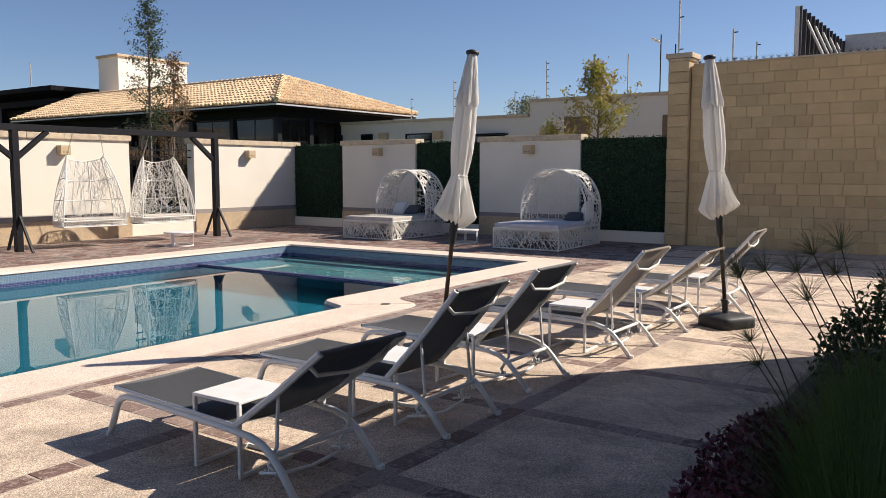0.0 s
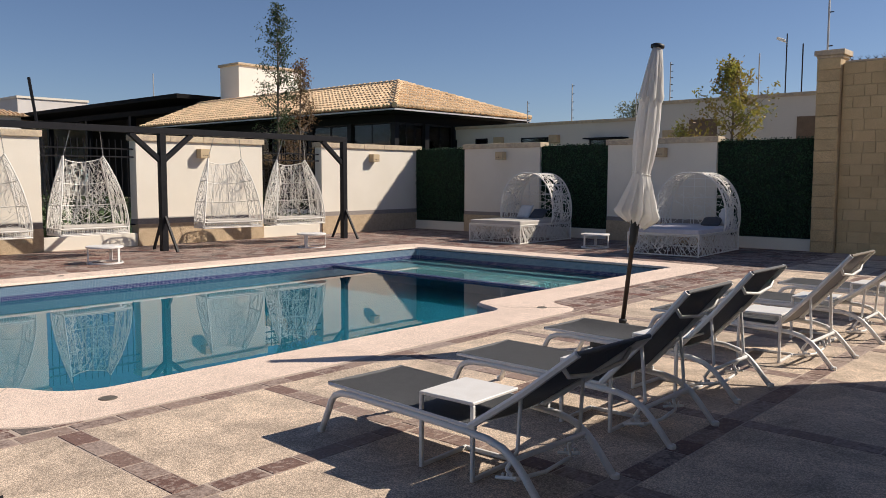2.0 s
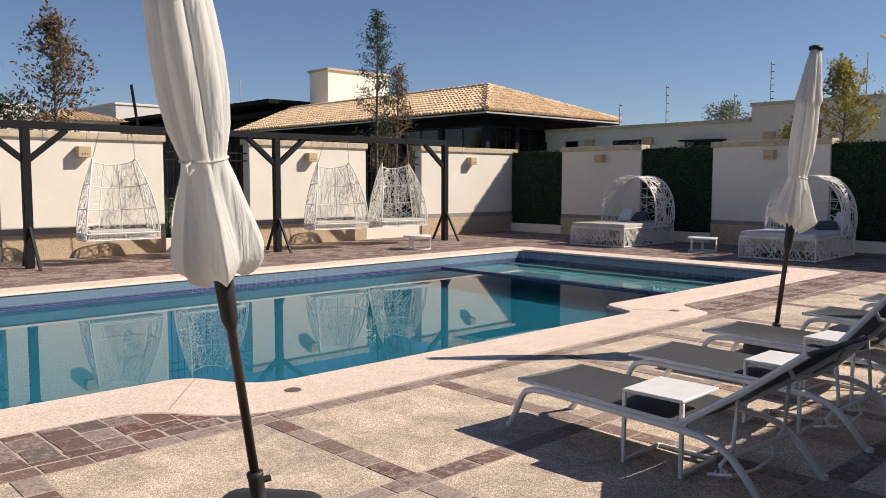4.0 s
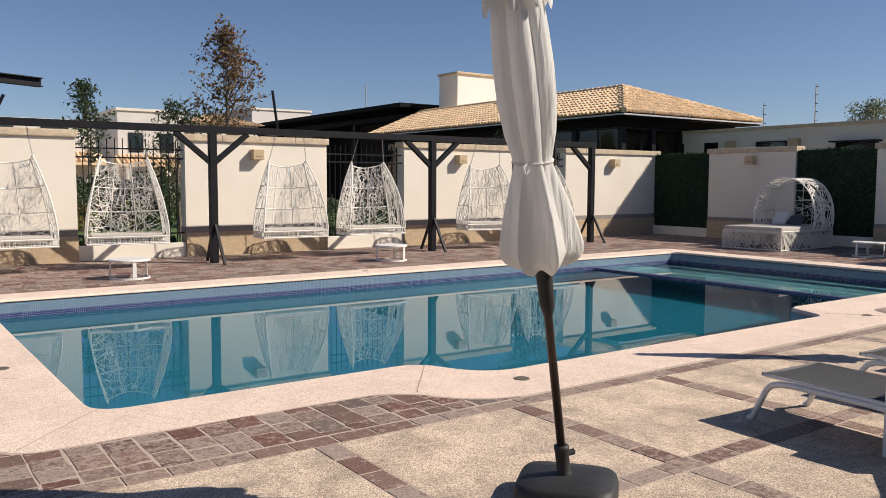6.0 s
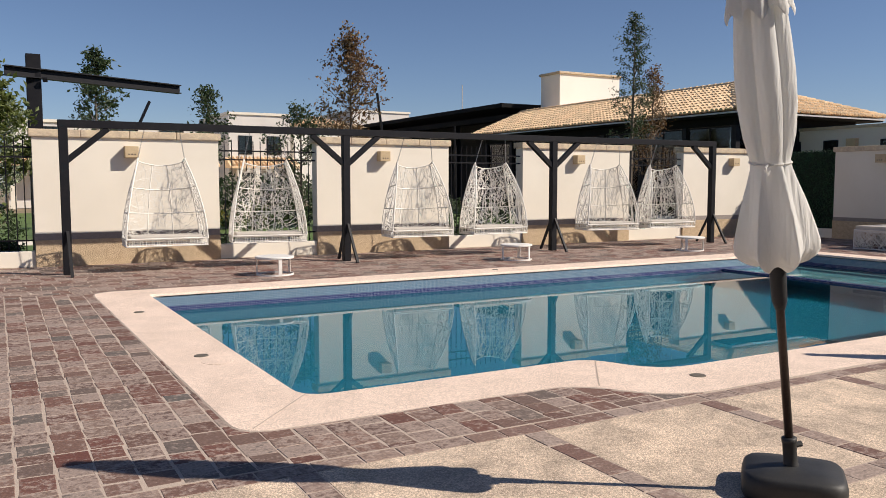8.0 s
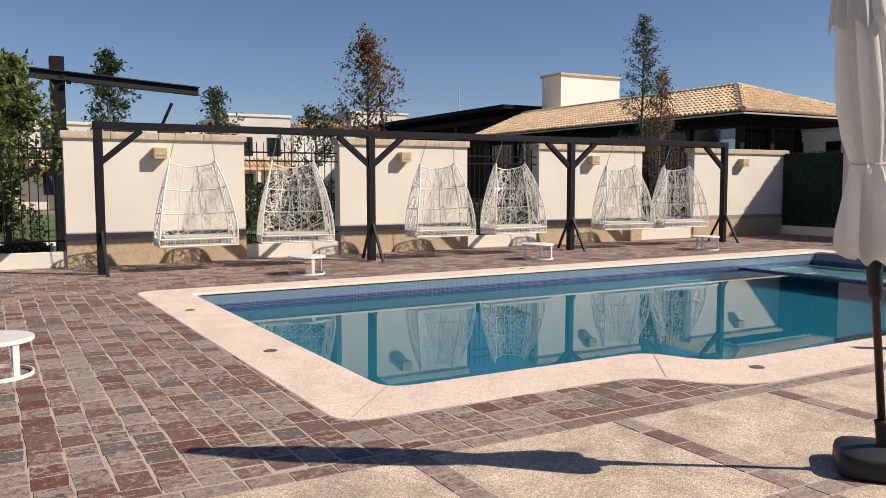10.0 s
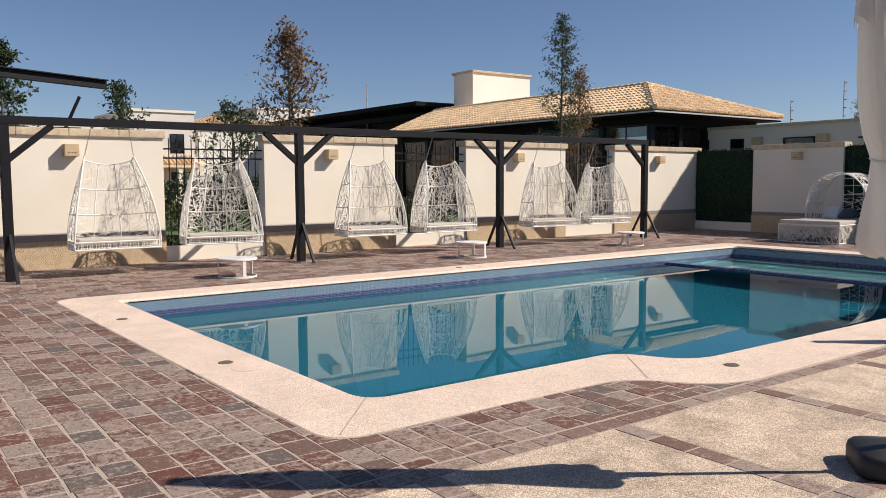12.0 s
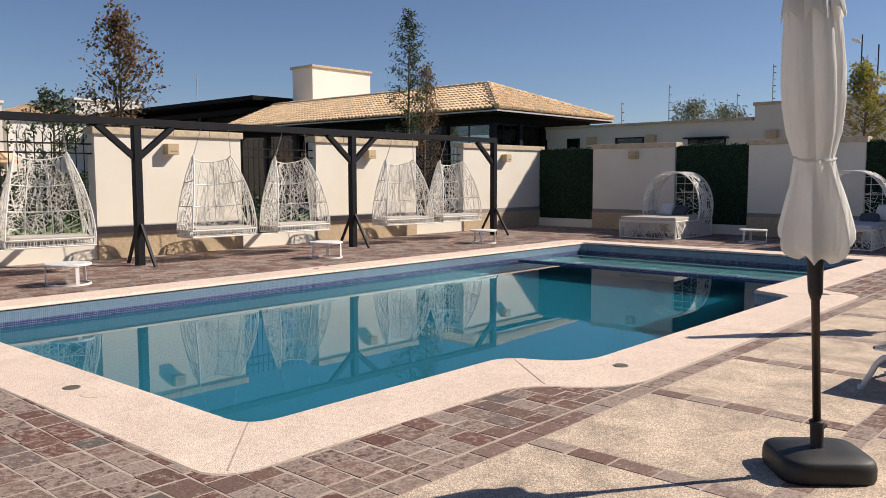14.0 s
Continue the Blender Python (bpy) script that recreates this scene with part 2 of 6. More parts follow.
M = {
    "plaster": mat("cream_plaster", (0.78, 0.72, 0.62), 0.85, scale=1.2, second=(0.70, 0.64, 0.54), amount=0.5, grain=120, bump=0.12, grain_amount=0.04),
    "plaster_white": mat("white_plaster", (0.80, 0.77, 0.71), 0.85, scale=0.8, second=(0.72, 0.69, 0.63), amount=0.5, grain=60, bump=0.1, grain_amount=0.04),
    "cap": mat("carved_cap_stone", (0.60, 0.49, 0.34), 0.9, scale=7, second=(0.40, 0.31, 0.24), amount=0.7, grain=70, bump=0.5, grain_amount=0.2),
    "band": mat("grey_band", (0.30, 0.26, 0.235), 0.85, scale=5, amount=0.4, grain=60, bump=0.2),
    "wainscot": mat("tan_stone_cladding", (0.54, 0.41, 0.27), 0.85, scale=12, second=(0.41, 0.30, 0.19), amount=0.6, grain=48, bump=0.7, grain_amount=0.24, depth=0.02),
    "block": mat("tan_block", (0.56, 0.415, 0.225), 0.9, scale=4, second=(0.45, 0.32, 0.17), amount=0.5, grain=50, bump=0.6, grain_amount=0.2, per_object=0.11, per_island=0.11, depth=0.008),
    "mortar": mat("mortar", (0.54, 0.41, 0.25), 0.95, grain=80, bump=0.4),
    "coping": pebble_mat("pink_coping", (0.90, 0.715, 0.59), (0.80, 0.63, 0.515), 125.0, (0.74, 1.18), 0.76, (0.92, 1.04)),
    "aggregate": pebble_mat("exposed_aggregate", (0.80, 0.63, 0.48), (0.54, 0.435, 0.34), 125.0, (0.64, 1.25), 0.62, (0.70, 1.10)),
    "brick": tile_mat("stone_paver", ((0.135, 0.052, 0.038), (0.13, 0.072, 0.055), (0.22, 0.135, 0.105), (0.15, 0.125, 0.108), (0.085, 0.045, 0.036), (0.21, 0.14, 0.11), (0.115, 0.10, 0.088), (0.17, 0.095, 0.072), (0.145, 0.058, 0.043), (0.095, 0.062, 0.05)), grout=(0.355, 0.272, 0.23)),
    "strip": tile_mat("strip_paver", ((0.17, 0.095, 0.075), (0.25, 0.175, 0.145), (0.19, 0.15, 0.125), (0.15, 0.08, 0.062), (0.29, 0.21, 0.17), (0.22, 0.15, 0.12)), grout=(0.37, 0.285, 0.24)),
    "grout": mat("sandy_grout", (0.47, 0.38, 0.315), 0.95, scale=3, amount=0.4, grain=120, bump=0.5, grain_amount=0.2),
    "black_steel": mat("black_painted_steel", (0.009, 0.009, 0.012), 0.55, scale=8, second=(0.016, 0.015, 0.017), amount=0.6, grain=90, bump=0.05, spec=0.2),
    "matte_black": mat("matte_black_timber", (0.010, 0.010, 0.011), 0.85, scale=6, amount=0.4, grain=60, bump=0.1, spec=0.15),
    "white_metal": mat("white_powder_coat", (0.78, 0.76, 0.73), 0.4, scale=10, second=(0.66, 0.63, 0.58), amount=0.4, grain=150, bump=0.05, grain_amount=0.05),
    "grey_metal": mat("light_grey_aluminium", (0.80, 0.79, 0.77), 0.4, scale=10, second=(0.72, 0.71, 0.69), amount=0.4, grain=150, bump=0.05, grain_amount=0.05),
    "rope": mat("white_resin_strand", (0.80, 0.77, 0.71), 0.55, scale=20, second=(0.66, 0.62, 0.55), amount=0.5, grain=120, bump=0.1, grain_amount=0.08),
    "tile_light": mosaic_mat("light_blue_mosaic", (0.14, 0.215, 0.30), (0.29, 0.35, 0.41), 0.025),
    "tile_navy": mosaic_mat("navy_mosaic", (0.025, 0.035, 0.13), (0.28, 0.30, 0.42), 0.025),
    "tile_floor": mosaic_mat("blue_mosaic", (0.020, 0.136, 0.205), (0.045, 0.17, 0.23), 0.025),
    "tile_shallow": mosaic_mat("pale_mosaic", (0.19, 0.25, 0.27), (0.25, 0.30, 0.32), 0.025),
    "water": glass_mat("pool_water", (0.42, 0.80, 0.84), 0.0, 1.33, bump=0.012, bump_scale=1.6, refract=True),
    "fabric": mat("ecru_canopy_cloth", (0.85, 0.84, 0.815), 0.9, scale=5, second=(0.79, 0.775, 0.745), amount=0.5, grain=400, bump=0.25, grain_amount=0.04, depth=0.001),
    "pole": mat("dark_bronze_pole", (0.055, 0.04, 0.035), 0.4, metal=0.5, scale=9, amount=0.4, grain=120, bump=0.05),
    "plastic": mat("black_resin", (0.019, 0.0195, 0.021), 0.58, scale=9, second=(0.03, 0.03, 0.031), amount=0.6, grain=160, bump=0.2, grain_amount=0.2),
    "sling": mat("grey_mesh_sling", (0.138, 0.142, 0.15), 0.75, scale=15, second=(0.115, 0.119, 0.126), amount=0.5, grain=500, bump=0.4, grain_amount=0.15, depth=0.001),
    # lit copy of the grey sling: sun on the far backs is in its colour
    "sling_sunlit": mat("sunlit_mesh_sling", (0.36, 0.32, 0.27), 0.75, scale=15, second=(0.31, 0.27, 0.23), amount=0.5, grain=500, bump=0.4, grain_amount=0.15, depth=0.001),
    "hedge_leaf": mat("artificial_hedge_leaf", (0.017, 0.064, 0.021), 0.6, scale=6, second=(0.009, 0.034, 0.012), amount=0.7, grain=50, bump=0.1, per_island=0.5),
    "hedge_core": mat("hedge_backing", (0.008, 0.022, 0.009), 0.9, grain=60, bump=0.4),
    "roof_tile": mat("clay_roof_tile", (0.78, 0.575, 0.36), 0.85, scale=2.5, second=(0.64, 0.43, 0.25), amount=0.6, grain=25, bump=0.3, grain_amount=0.12, per_island=0.17, per_object=0.1),
    "glass": glass_mat("dark_window_glass", (0.62, 0.66, 0.67), 0.01, 1.5),
    "house_render": mat("grey_house_render", (0.68, 0.64, 0.60), 0.88, scale=0.7, second=(0.58, 0.54, 0.50), amount=0.5, grain=40, bump=0.1, grain_amount=0.05),
    # near-black colour that stands for shade in deep recesses and holes
    "recess_shade": mat("painted_recess_shade", (0.035, 0.033, 0.032), 0.9, scale=1, amount=0.4, grain=10, bump=0.0),
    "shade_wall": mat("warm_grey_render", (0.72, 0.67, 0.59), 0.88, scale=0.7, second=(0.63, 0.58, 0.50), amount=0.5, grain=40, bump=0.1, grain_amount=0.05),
    "brown_panel": mat("brown_wood_panel", (0.21, 0.14, 0.085), 0.7, scale=6, amount=0.5, grain=60, bump=0.2),
    "leaf_green": mat("green_leaf", (0.12, 0.145, 0.04), 0.55, scale=3, second=(0.065, 0.09, 0.028), amount=0.6, grain=40, bump=0.1, per_island=0.45),
    "leaf_dark": mat("dark_oak_leaf", (0.045, 0.07, 0.028), 0.55, scale=3, second=(0.03, 0.045, 0.02), amount=0.6, grain=40, bump=0.1, per_island=0.45),
    # leaf colour lightened towards grey to carry the haze of distance
    "leaf_far": mat("haze_paled_leaf", (0.25, 0.28, 0.18), 0.7, scale=1, second=(0.18, 0.21, 0.13), amount=0.6, grain=20, bump=0.0, per_island=0.4),
    "leaf_rust": mat("rusty_leaf", (0.19, 0.11, 0.052), 0.6, scale=2.5, second=(0.10, 0.10, 0.042), amount=0.9, grain=40, bump=0.1, per_island=0.5),
    "leaf_autumn": mat("yellow_green_leaf", (0.20, 0.235, 0.06), 0.55, scale=2.0, second=(0.38, 0.13, 0.06), amount=0.75, grain=40, bump=0.1, per_island=0.45),
    "leaf_purple": mat("burgundy_leaf", (0.10, 0.013, 0.03), 0.5, scale=6, second=(0.15, 0.024, 0.045), amount=0.6, grain=40, bump=0.1, per_island=0.5),
    "blade": mat("grass_blade", (0.10, 0.16, 0.045), 0.55, scale=4, second=(0.07, 0.12, 0.035), amount=0.6, grain=40, bump=0.0, per_island=0.5),
    "umbel": mat("papyrus_umbel", (0.20, 0.21, 0.10), 0.7, scale=4, amount=0.4, grain=40, bump=0.0),
    "stalk": mat("papyrus_stalk", (0.13, 0.125, 0.07), 0.6, scale=4, amount=0.5, grain=40, bump=0.1),
    "lawn": mat("lawn_blades", (0.10, 0.16, 0.04), 0.7, scale=1.5, second=(0.065, 0.10, 0.026), amount=0.6, grain=30, bump=0.5, grain_amount=0.35),
    "earth": mat("dry_earth", (0.25, 0.19, 0.13), 0.95, scale=0.3, second=(0.17, 0.15, 0.08), amount=0.7, grain=8, bump=0.4, grain_amount=0.25),
    "soil": mat("planter_soil", (0.06, 0.045, 0.033), 0.95, scale=6, amount=0.5, grain=40, bump=0.6, grain_amount=0.3),
    "bark": mat("grey_bark", (0.16, 0.125, 0.095), 0.9, scale=6, amount=0.5, grain=50, bump=0.6, grain_amount=0.25),
    "sandstone": mat("sandstone_lamp", (0.56, 0.43, 0.27), 0.8, scale=9, second=(0.46, 0.34, 0.20), amount=0.5, grain=60, bump=0.2, grain_amount=0.1),
    "cushion": mat("beige_cushion", (0.50, 0.46, 0.41), 0.9, scale=6, amount=0.35, grain=300, bump=0.2, grain_amount=0.06),
    "cushion_lilac": mat("pale_lilac_mattress", (0.55, 0.53, 0.57), 0.9, scale=6, amount=0.3, grain=300, bump=0.2, grain_amount=0.06),
    "pillow_dark": mat("charcoal_pillow", (0.08, 0.085, 0.10), 0.9, scale=9, amount=0.4, grain=300, bump=0.2),
    "pillow_white": mat("white_pillow", (0.72, 0.71, 0.70), 0.9, scale=9, amount=0.3, grain=300, bump=0.2, grain_amount=0.05),
    "chain": mat("galvanised_chain", (0.45, 0.45, 0.46), 0.4, metal=0.8, grain=90, bump=0.1),
    "drain": mat("tarnished_drain", (0.20, 0.175, 0.14), 0.6, metal=0.5, scale=30, amount=0.5, grain=120, bump=0.3),
    "flower": mat("white_petal", (0.75, 0.72, 0.68), 0.7, scale=9, amount=0.2, grain=60, bump=0.1),
    "pale_steel": mat("pale_galvanised_steel", (0.50, 0.50, 0.50), 0.5, metal=0.3, grain=60, bump=0.1),
    "lattice": mat("dark_lattice_steel", (0.05, 0.048, 0.055), 0.5, metal=0.3, grain=60, bump=0.1),
}

# long soft creases in the hanging canopy cloth
nodes, links = M["fabric"].node_tree.nodes, M["fabric"].node_tree.links
where, stretch, crease = nodes.new("ShaderNodeTexCoord"), nodes.new("ShaderNodeMapping"), nodes.new("ShaderNodeTexNoise")
stretch.inputs["Scale"].default_value = (17.0, 17.0, 2.2)
crease.inputs["Scale"].default_value, crease.inputs["Detail"].default_value, crease.inputs["Distortion"].default_value = 1.0, 3.0, 0.6
links.new(where.outputs["Object"], stretch.inputs["Vector"])
links.new(stretch.outputs["Vector"], crease.inputs["Vector"])
creased, weave = nodes.new("ShaderNodeBump"), next(n for n in nodes if n.bl_idname == "ShaderNodeBump")
creased.inputs["Strength"].default_value, creased.inputs["Distance"].default_value = 0.8, 0.035
links.new(crease.outputs["Fac"], creased.inputs["Height"])
links.new(creased.outputs["Normal"], weave.inputs["Normal"])

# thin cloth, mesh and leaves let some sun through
for key, colour, share in (("sling", (0.10, 0.10, 0.10), 0.05), ("fabric", (0.91, 0.885, 0.84), 0.42), ("sling_sunlit", (0.42, 0.36, 0.30), 0.4),
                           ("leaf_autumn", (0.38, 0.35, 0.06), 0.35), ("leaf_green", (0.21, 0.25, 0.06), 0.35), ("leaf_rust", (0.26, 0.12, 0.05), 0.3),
                           ("leaf_dark", (0.07, 0.11, 0.03), 0.25), ("blade", (0.14, 0.22, 0.05), 0.3)):
    nodes, links = M[key].node_tree.nodes, M[key].node_tree.links
    thin, blend = nodes.new("ShaderNodeBsdfTranslucent"), nodes.new("ShaderNodeMixShader")
    thin.inputs[0].default_value, blend.inputs[0].default_value = (*colour, 1), share
    links.new(nodes["Principled BSDF"].outputs[0], blend.inputs[1])
    links.new(thin.outputs[0], blend.inputs[2])
    links.new(blend.outputs[0], nodes["Material Output"].inputs["Surface"])


# ---- mesh helpers ----
def mesh_of(bm, name, material, smooth=False):
    me = bpy.data.meshes.new(name)
    bm.to_mesh(me)
    bm.free()
    me.materials.append(M[material] if isinstance(material, str) else material)
    if smooth:
        me.polygons.foreach_set("use_smooth", [True] * len(me.polygons))
    return me


def part(name, bm, material, parent=None, label="", smooth=False):
    """One mesh object, under its thing or part where one is given."""
    ob = new(name, mesh_of(bm, name, material, smooth))
    if parent is not None:
        ob.parent = parent
    return tagged(ob, label)


def thing(name, label, category, group="", at=None, kind=""):
    ob = new(name)
    ob.empty_display_size = 0.2
    if at is not None:
        ob.matrix_basis = at
    return tagged(ob, label, category, group, kind)


def structure(name, bm, material, label="", category="", smooth=False):
    return tagged(part(name, bm, material, None, "", smooth), label, category, "", "structure")


def box(bm, x0, x1, y0, y1, z0, z1, bevel=0.0, m=None, seg=1):
    r = bmesh.ops.create_cube(bm, size=1.0)
    vs = r["verts"]
    for v in vs:
        v.co = Vector(((x0 + x1) / 2 + v.co.x * (x1 - x0), (y0 + y1) / 2 + v.co.y * (y1 - y0), (z0 + z1) / 2 + v.co.z * (z1 - z0)))
    if bevel:
        es = list({e for v in vs for e in v.link_edges})
        r = bmesh.ops.bevel(bm, geom=es, offset=bevel, segments=seg, affect="EDGES", profile=0.7)
        vs = list({v for f in r["faces"] for v in f.verts} | {v for v in vs if v.is_valid})
    if m is not None:
        bmesh.ops.transform(bm, matrix=m, verts=vs)
    return bm


def boxes(*args, bevel=0.0):
    bm = bmesh.new()
    for a in args:
        box(bm, *a, bevel=bevel)
    return bm


def tube(bm, pts, r, n=6, closed=False, r2=None, caps=True):
    """A round bar along a line of points; r2: the radius at its end."""
    pts = [Vector(p) for p in pts]
    rings, k = [], len(pts)
    up = None
    for i, p in enumerate(pts):
        a = pts[i - 1] if (i or closed) else pts[i]
        b = pts[(i + 1) % k] if (i < k - 1 or closed) else pts[i]
        d = (b - a).normalized()
        if up is None:
            up = d.orthogonal().normalized()
        up = (up - d * up.dot(d))
        up = up.normalized() if up.length > 1e-6 else d.orthogonal().normalized()
        s = d.cross(up)
        rr = r if r2 is None else r + (r2 - r) * i / max(1, k - 1)
        rings.append([bm.verts.new(p + (up * math.cos(t) + s * math.sin(t)) * rr) for t in (2 * math.pi * j / n for j in range(n))])
    for i in range(k if closed else k - 1):
        a, b = rings[i], rings[(i + 1) % k]
        for j in range(n):
            bm.faces.new((a[j], a[(j + 1) % n], b[(j + 1) % n], b[j]))
    if caps and not closed:
        bm.faces.new(rings[0][::-1])
        bm.faces.new(rings[-1])
    return bm


def lathe(bm, prof, n=24, at=(0, 0, 0), ripple=None):
    """A turned body from (radius, height) pairs."""
    rings = []
    for i, (r, z) in enumerate(prof):
        ring = []
        for j in range(n):
            t = 2 * math.pi * j / n
            k = ripple(t, z, i) if ripple else 1.0
            ring.append(bm.verts.new((at[0] + r * k * math.cos(t), at[1] + r * k * math.sin(t), at[2] + z)))
        rings.append(ring)
    for a, b in zip(rings, rings[1:]):
        for j in range(n):
            bm.faces.new((a[j], a[(j + 1) % n], b[(j + 1) % n], b[j]))
    bm.faces.new(rings[0][::-1])
    bm.faces.new(rings[-1])
    return bm


def prism(bm, outline, z0, z1):
    """An upright slab over a flat outline, counter-clockwise."""
    lo = [bm.verts.new((x, y, z0)) for x, y in outline]
    hi = [bm.verts.new((x, y, z1)) for x, y in outline]
    bm.faces.new(hi)
    bm.faces.new(lo[::-1])
    k = len(outline)
    for i in range(k):
        bm.faces.new((lo[i], lo[(i + 1) % k], hi[(i + 1) % k], hi[i]))
    return bm


def rounded(points, radii, n=6):
    """A closed outline with its corners rounded."""
    out, k = [], len(points)
    for i, (p, r) in enumerate(zip(points, radii)):
        p, a, b = Vector(p), Vector(points[i - 1]), Vector(points[(i + 1) % k])
        if r <= 0:
            out.append(tuple(p))
            continue
        u, v = (a - p).normalized(), (b - p).normalized()
        for j in range(n + 1):
            t = j / n
            q = (p + u * r) * (1 - t) ** 2 + p * 2 * t * (1 - t) + (p + v * r) * t ** 2
            out.append(tuple(q))
    return out


# ---- ground, pool and paving ----
POOL_IN = rounded([(-0.56, 6.75), (2.08, 6.76), (2.35, 6.13), (7.44, 6.16), (7.69, 6.75), (13.15, 6.76), (13.15, 12.975), (-0.66, 12.975)],
                  [0.25, 0.22, 0.35, 0.15, 0.15, 0.06, 0.15, 0.12])
POOL_OUT = rounded([(-1.22, 6.05), (1.39, 6.06), (1.81, 5.40), (8.09, 5.44), (8.34, 6.05), (13.84, 6.08), (13.76, 13.66), (-1.37, 13.54)],
                   [0.28, 0.30, 0.45, 0.25, 0.2, 0.35, 0.35, 0.38])
WATER_Z = -0.25


def ring_slab(bm, inner, outer, z0, z1, lip=0.0):
    """A flat band between two closed outlines of the same count, with its inner and outer faces."""
    k = len(inner)
    rows = [[bm.verts.new((x, y, z)) for x, y in o] for o, z in ((inner, z0), (inner, z1 - lip), (outer, z1), (outer, z0))]
    if lip:
        mid = []
        for (x, y), (u, v) in zip(inner, outer):
            d = Vector((u - x, v - y)).normalized() * lip
            mid.append(bm.verts.new((x + d.x, y + d.y, z1)))
        rows.insert(2, mid)
    for a, b in zip(rows, rows[1:] + rows[:1]):
        for i in range(k):
            bm.faces.new((a[i], a[(i + 1) % k], b[(i + 1) % k], b[i]))
    bmesh.ops.recalc_face_normals(bm, faces=bm.faces)
    return bm


def strip_wall(bm, outline, z0, z1):
    k = len(outline)
    lo = [bm.verts.new((x, y, z0)) for x, y in outline]
    hi = [bm.verts.new((x, y, z1)) for x, y in outline]
    for i in range(k):
        bm.faces.new((hi[i], hi[(i + 1) % k], lo[(i + 1) % k], lo[i]))
    return bm


POOL_MID = [((a + c) / 2, (b + d) / 2) for (a, b), (c, d) in zip(POOL_IN, POOL_OUT)]


def sheet_round_pool(outer, z):
    """A flat sheet out to a rectangle, left open where the pool lies."""
    bm = bmesh.new()
    es = []
    for o in (POOL_MID, outer):
        vs = [bm.verts.new((x, y, z)) for x, y in o]
        es += [bm.edges.new((vs[i - 1], vs[i])) for i in range(len(vs))]
    bmesh.ops.triangle_fill(bm, use_beauty=True, edges=es)
    for f in bm.faces:
        if f.normal.z < 0:
            f.normal_flip()
    return bm


# one sheet of earth to the horizon, left open where the pool lies
bm = sheet_round_pool([(-40, -40), (70, -40), (70, 90), (-40, 90)], -0.055)
mid = [(-40, -40), (70, -40), (70, 90), (-40, 90)]
far = [(-2500, -2500), (2500, -2500), (2500, 2500), (-2500, 2500)]
rings = [[bm.verts.new((x, y, -0.055)) for x, y in o] for o in (mid, far)]
for i in range(4):
    bm.faces.new((rings[0][i], rings[1][i], rings[1][(i + 1) % 4], rings[0][(i + 1) % 4]))
structure("ground", bm, "earth", "dry bare earth and scrub reaching to the horizon", "ground")

# pool basin
bm = bmesh.new()
strip_wall(bm, POOL_IN, -0.185, -0.035)
structure("pool_wall_upper", bm, "tile_light", "light blue mosaic tile band under the coping", "pool wall")
bm = bmesh.new()
strip_wall(bm, POOL_IN, -0.30, -0.185)
structure("pool_wall_band", bm, "tile_navy", "navy blue mosaic tile band at the waterline", "pool wall")
bm = bmesh.new()
strip_wall(bm, POOL_IN, -1.45, -0.30)
structure("pool_wall_lower", bm, "tile_floor", "blue mosaic pool wall under water", "pool wall")
bm = bmesh.new()
bm.faces.new([bm.verts.new((x, y, -1.45)) for x, y in POOL_IN])
structure("pool_floor", bm, "tile_floor", "blue mosaic pool floor under water", "pool floor")
structure("shallow_pool_floor", boxes((10.77, 13.10, 6.77, 12.97, -1.40, -0.62)), "tile_shallow", "pale mosaic floor of the shallow wading end", "pool floor")
structure("shallow_step", boxes((12.60, 13.10, 6.77, 12.97, -0.62, -0.42), bevel=0.01), "tile_shallow", "pale mosaic bench step in the wading end", "step")
structure("pool_divider", boxes((10.63, 10.77, 6.765, 12.97, -0.36, -0.215), bevel=0.012), "tile_navy", "navy mosaic dividing wall at the water surface", "wall")
structure("pool_divider_lower", boxes((10.64, 10.768, 6.77, 12.965, -1.40, -0.36)), "tile_floor", "blue mosaic lower part of the dividing wall", "wall")
bm = bmesh.new()
bm.faces.new([bm.verts.new((x, y, WATER_Z)) for x, y in POOL_IN])
water = structure("water", bm, "water", "still clear turquoise pool water", "water")
water.visible_shadow = False
bm = bmesh.new()
ring_slab(bm, POOL_IN, POOL_OUT, -0.05, 0.0045, lip=0.03)
coping = structure("pool_coping", bm, "coping", "pale pink washed-pebble pool coping with a rounded lip", "coping")

for a, b in (((-0.49, 6.85), (-1.12, 6.14)), ((2.12, 6.70), (1.53, 5.93)), ((13.09, 12.97), (13.66, 13.56)), ((5.7, 12.99), (5.7, 13.58)), ((7.56, 6.3), (8.11, 5.60))):
    a, b = Vector((*a, 0.0)), Vector((*b, 0.0))
    bm = bmesh.new()
    d = b - a
    a, d = a + d.normalized() * 0.07, d * (1 - 0.08 / d.length)
    box(bm, 0, d.length, -0.005, 0.005, 0.0, 0.0065, m=Matrix.Translation(a) @ Matrix.Rotation(math.atan2(d.y, d.x), 4, "Z"))
    part("coping_joint", bm, "grout", coping)

# a thin mortar fillet where the coping meets the paving
fillet = []
for (x, y), (u, v) in zip(POOL_IN, POOL_OUT):
    d = Vector((u - x, v - y)).normalized() * 0.022
    fillet.append((u + d.x, v + d.y))
bm = bmesh.new()
rows = [[bm.verts.new((x, y, z)) for x, y in o] for o, z in ((POOL_OUT, 0.0042), (fillet, 0.0008), (fillet, -0.012))]
for i in range(len(fillet)):
    j = (i + 1) % len(fillet)
    for a, b in zip(rows, rows[1:]):
        bm.faces.new((a[i], b[i], b[j], a[j]))
bmesh.ops.recalc_face_normals(bm, faces=bm.faces)
part("mortar_fillet", bm, "grout", coping)

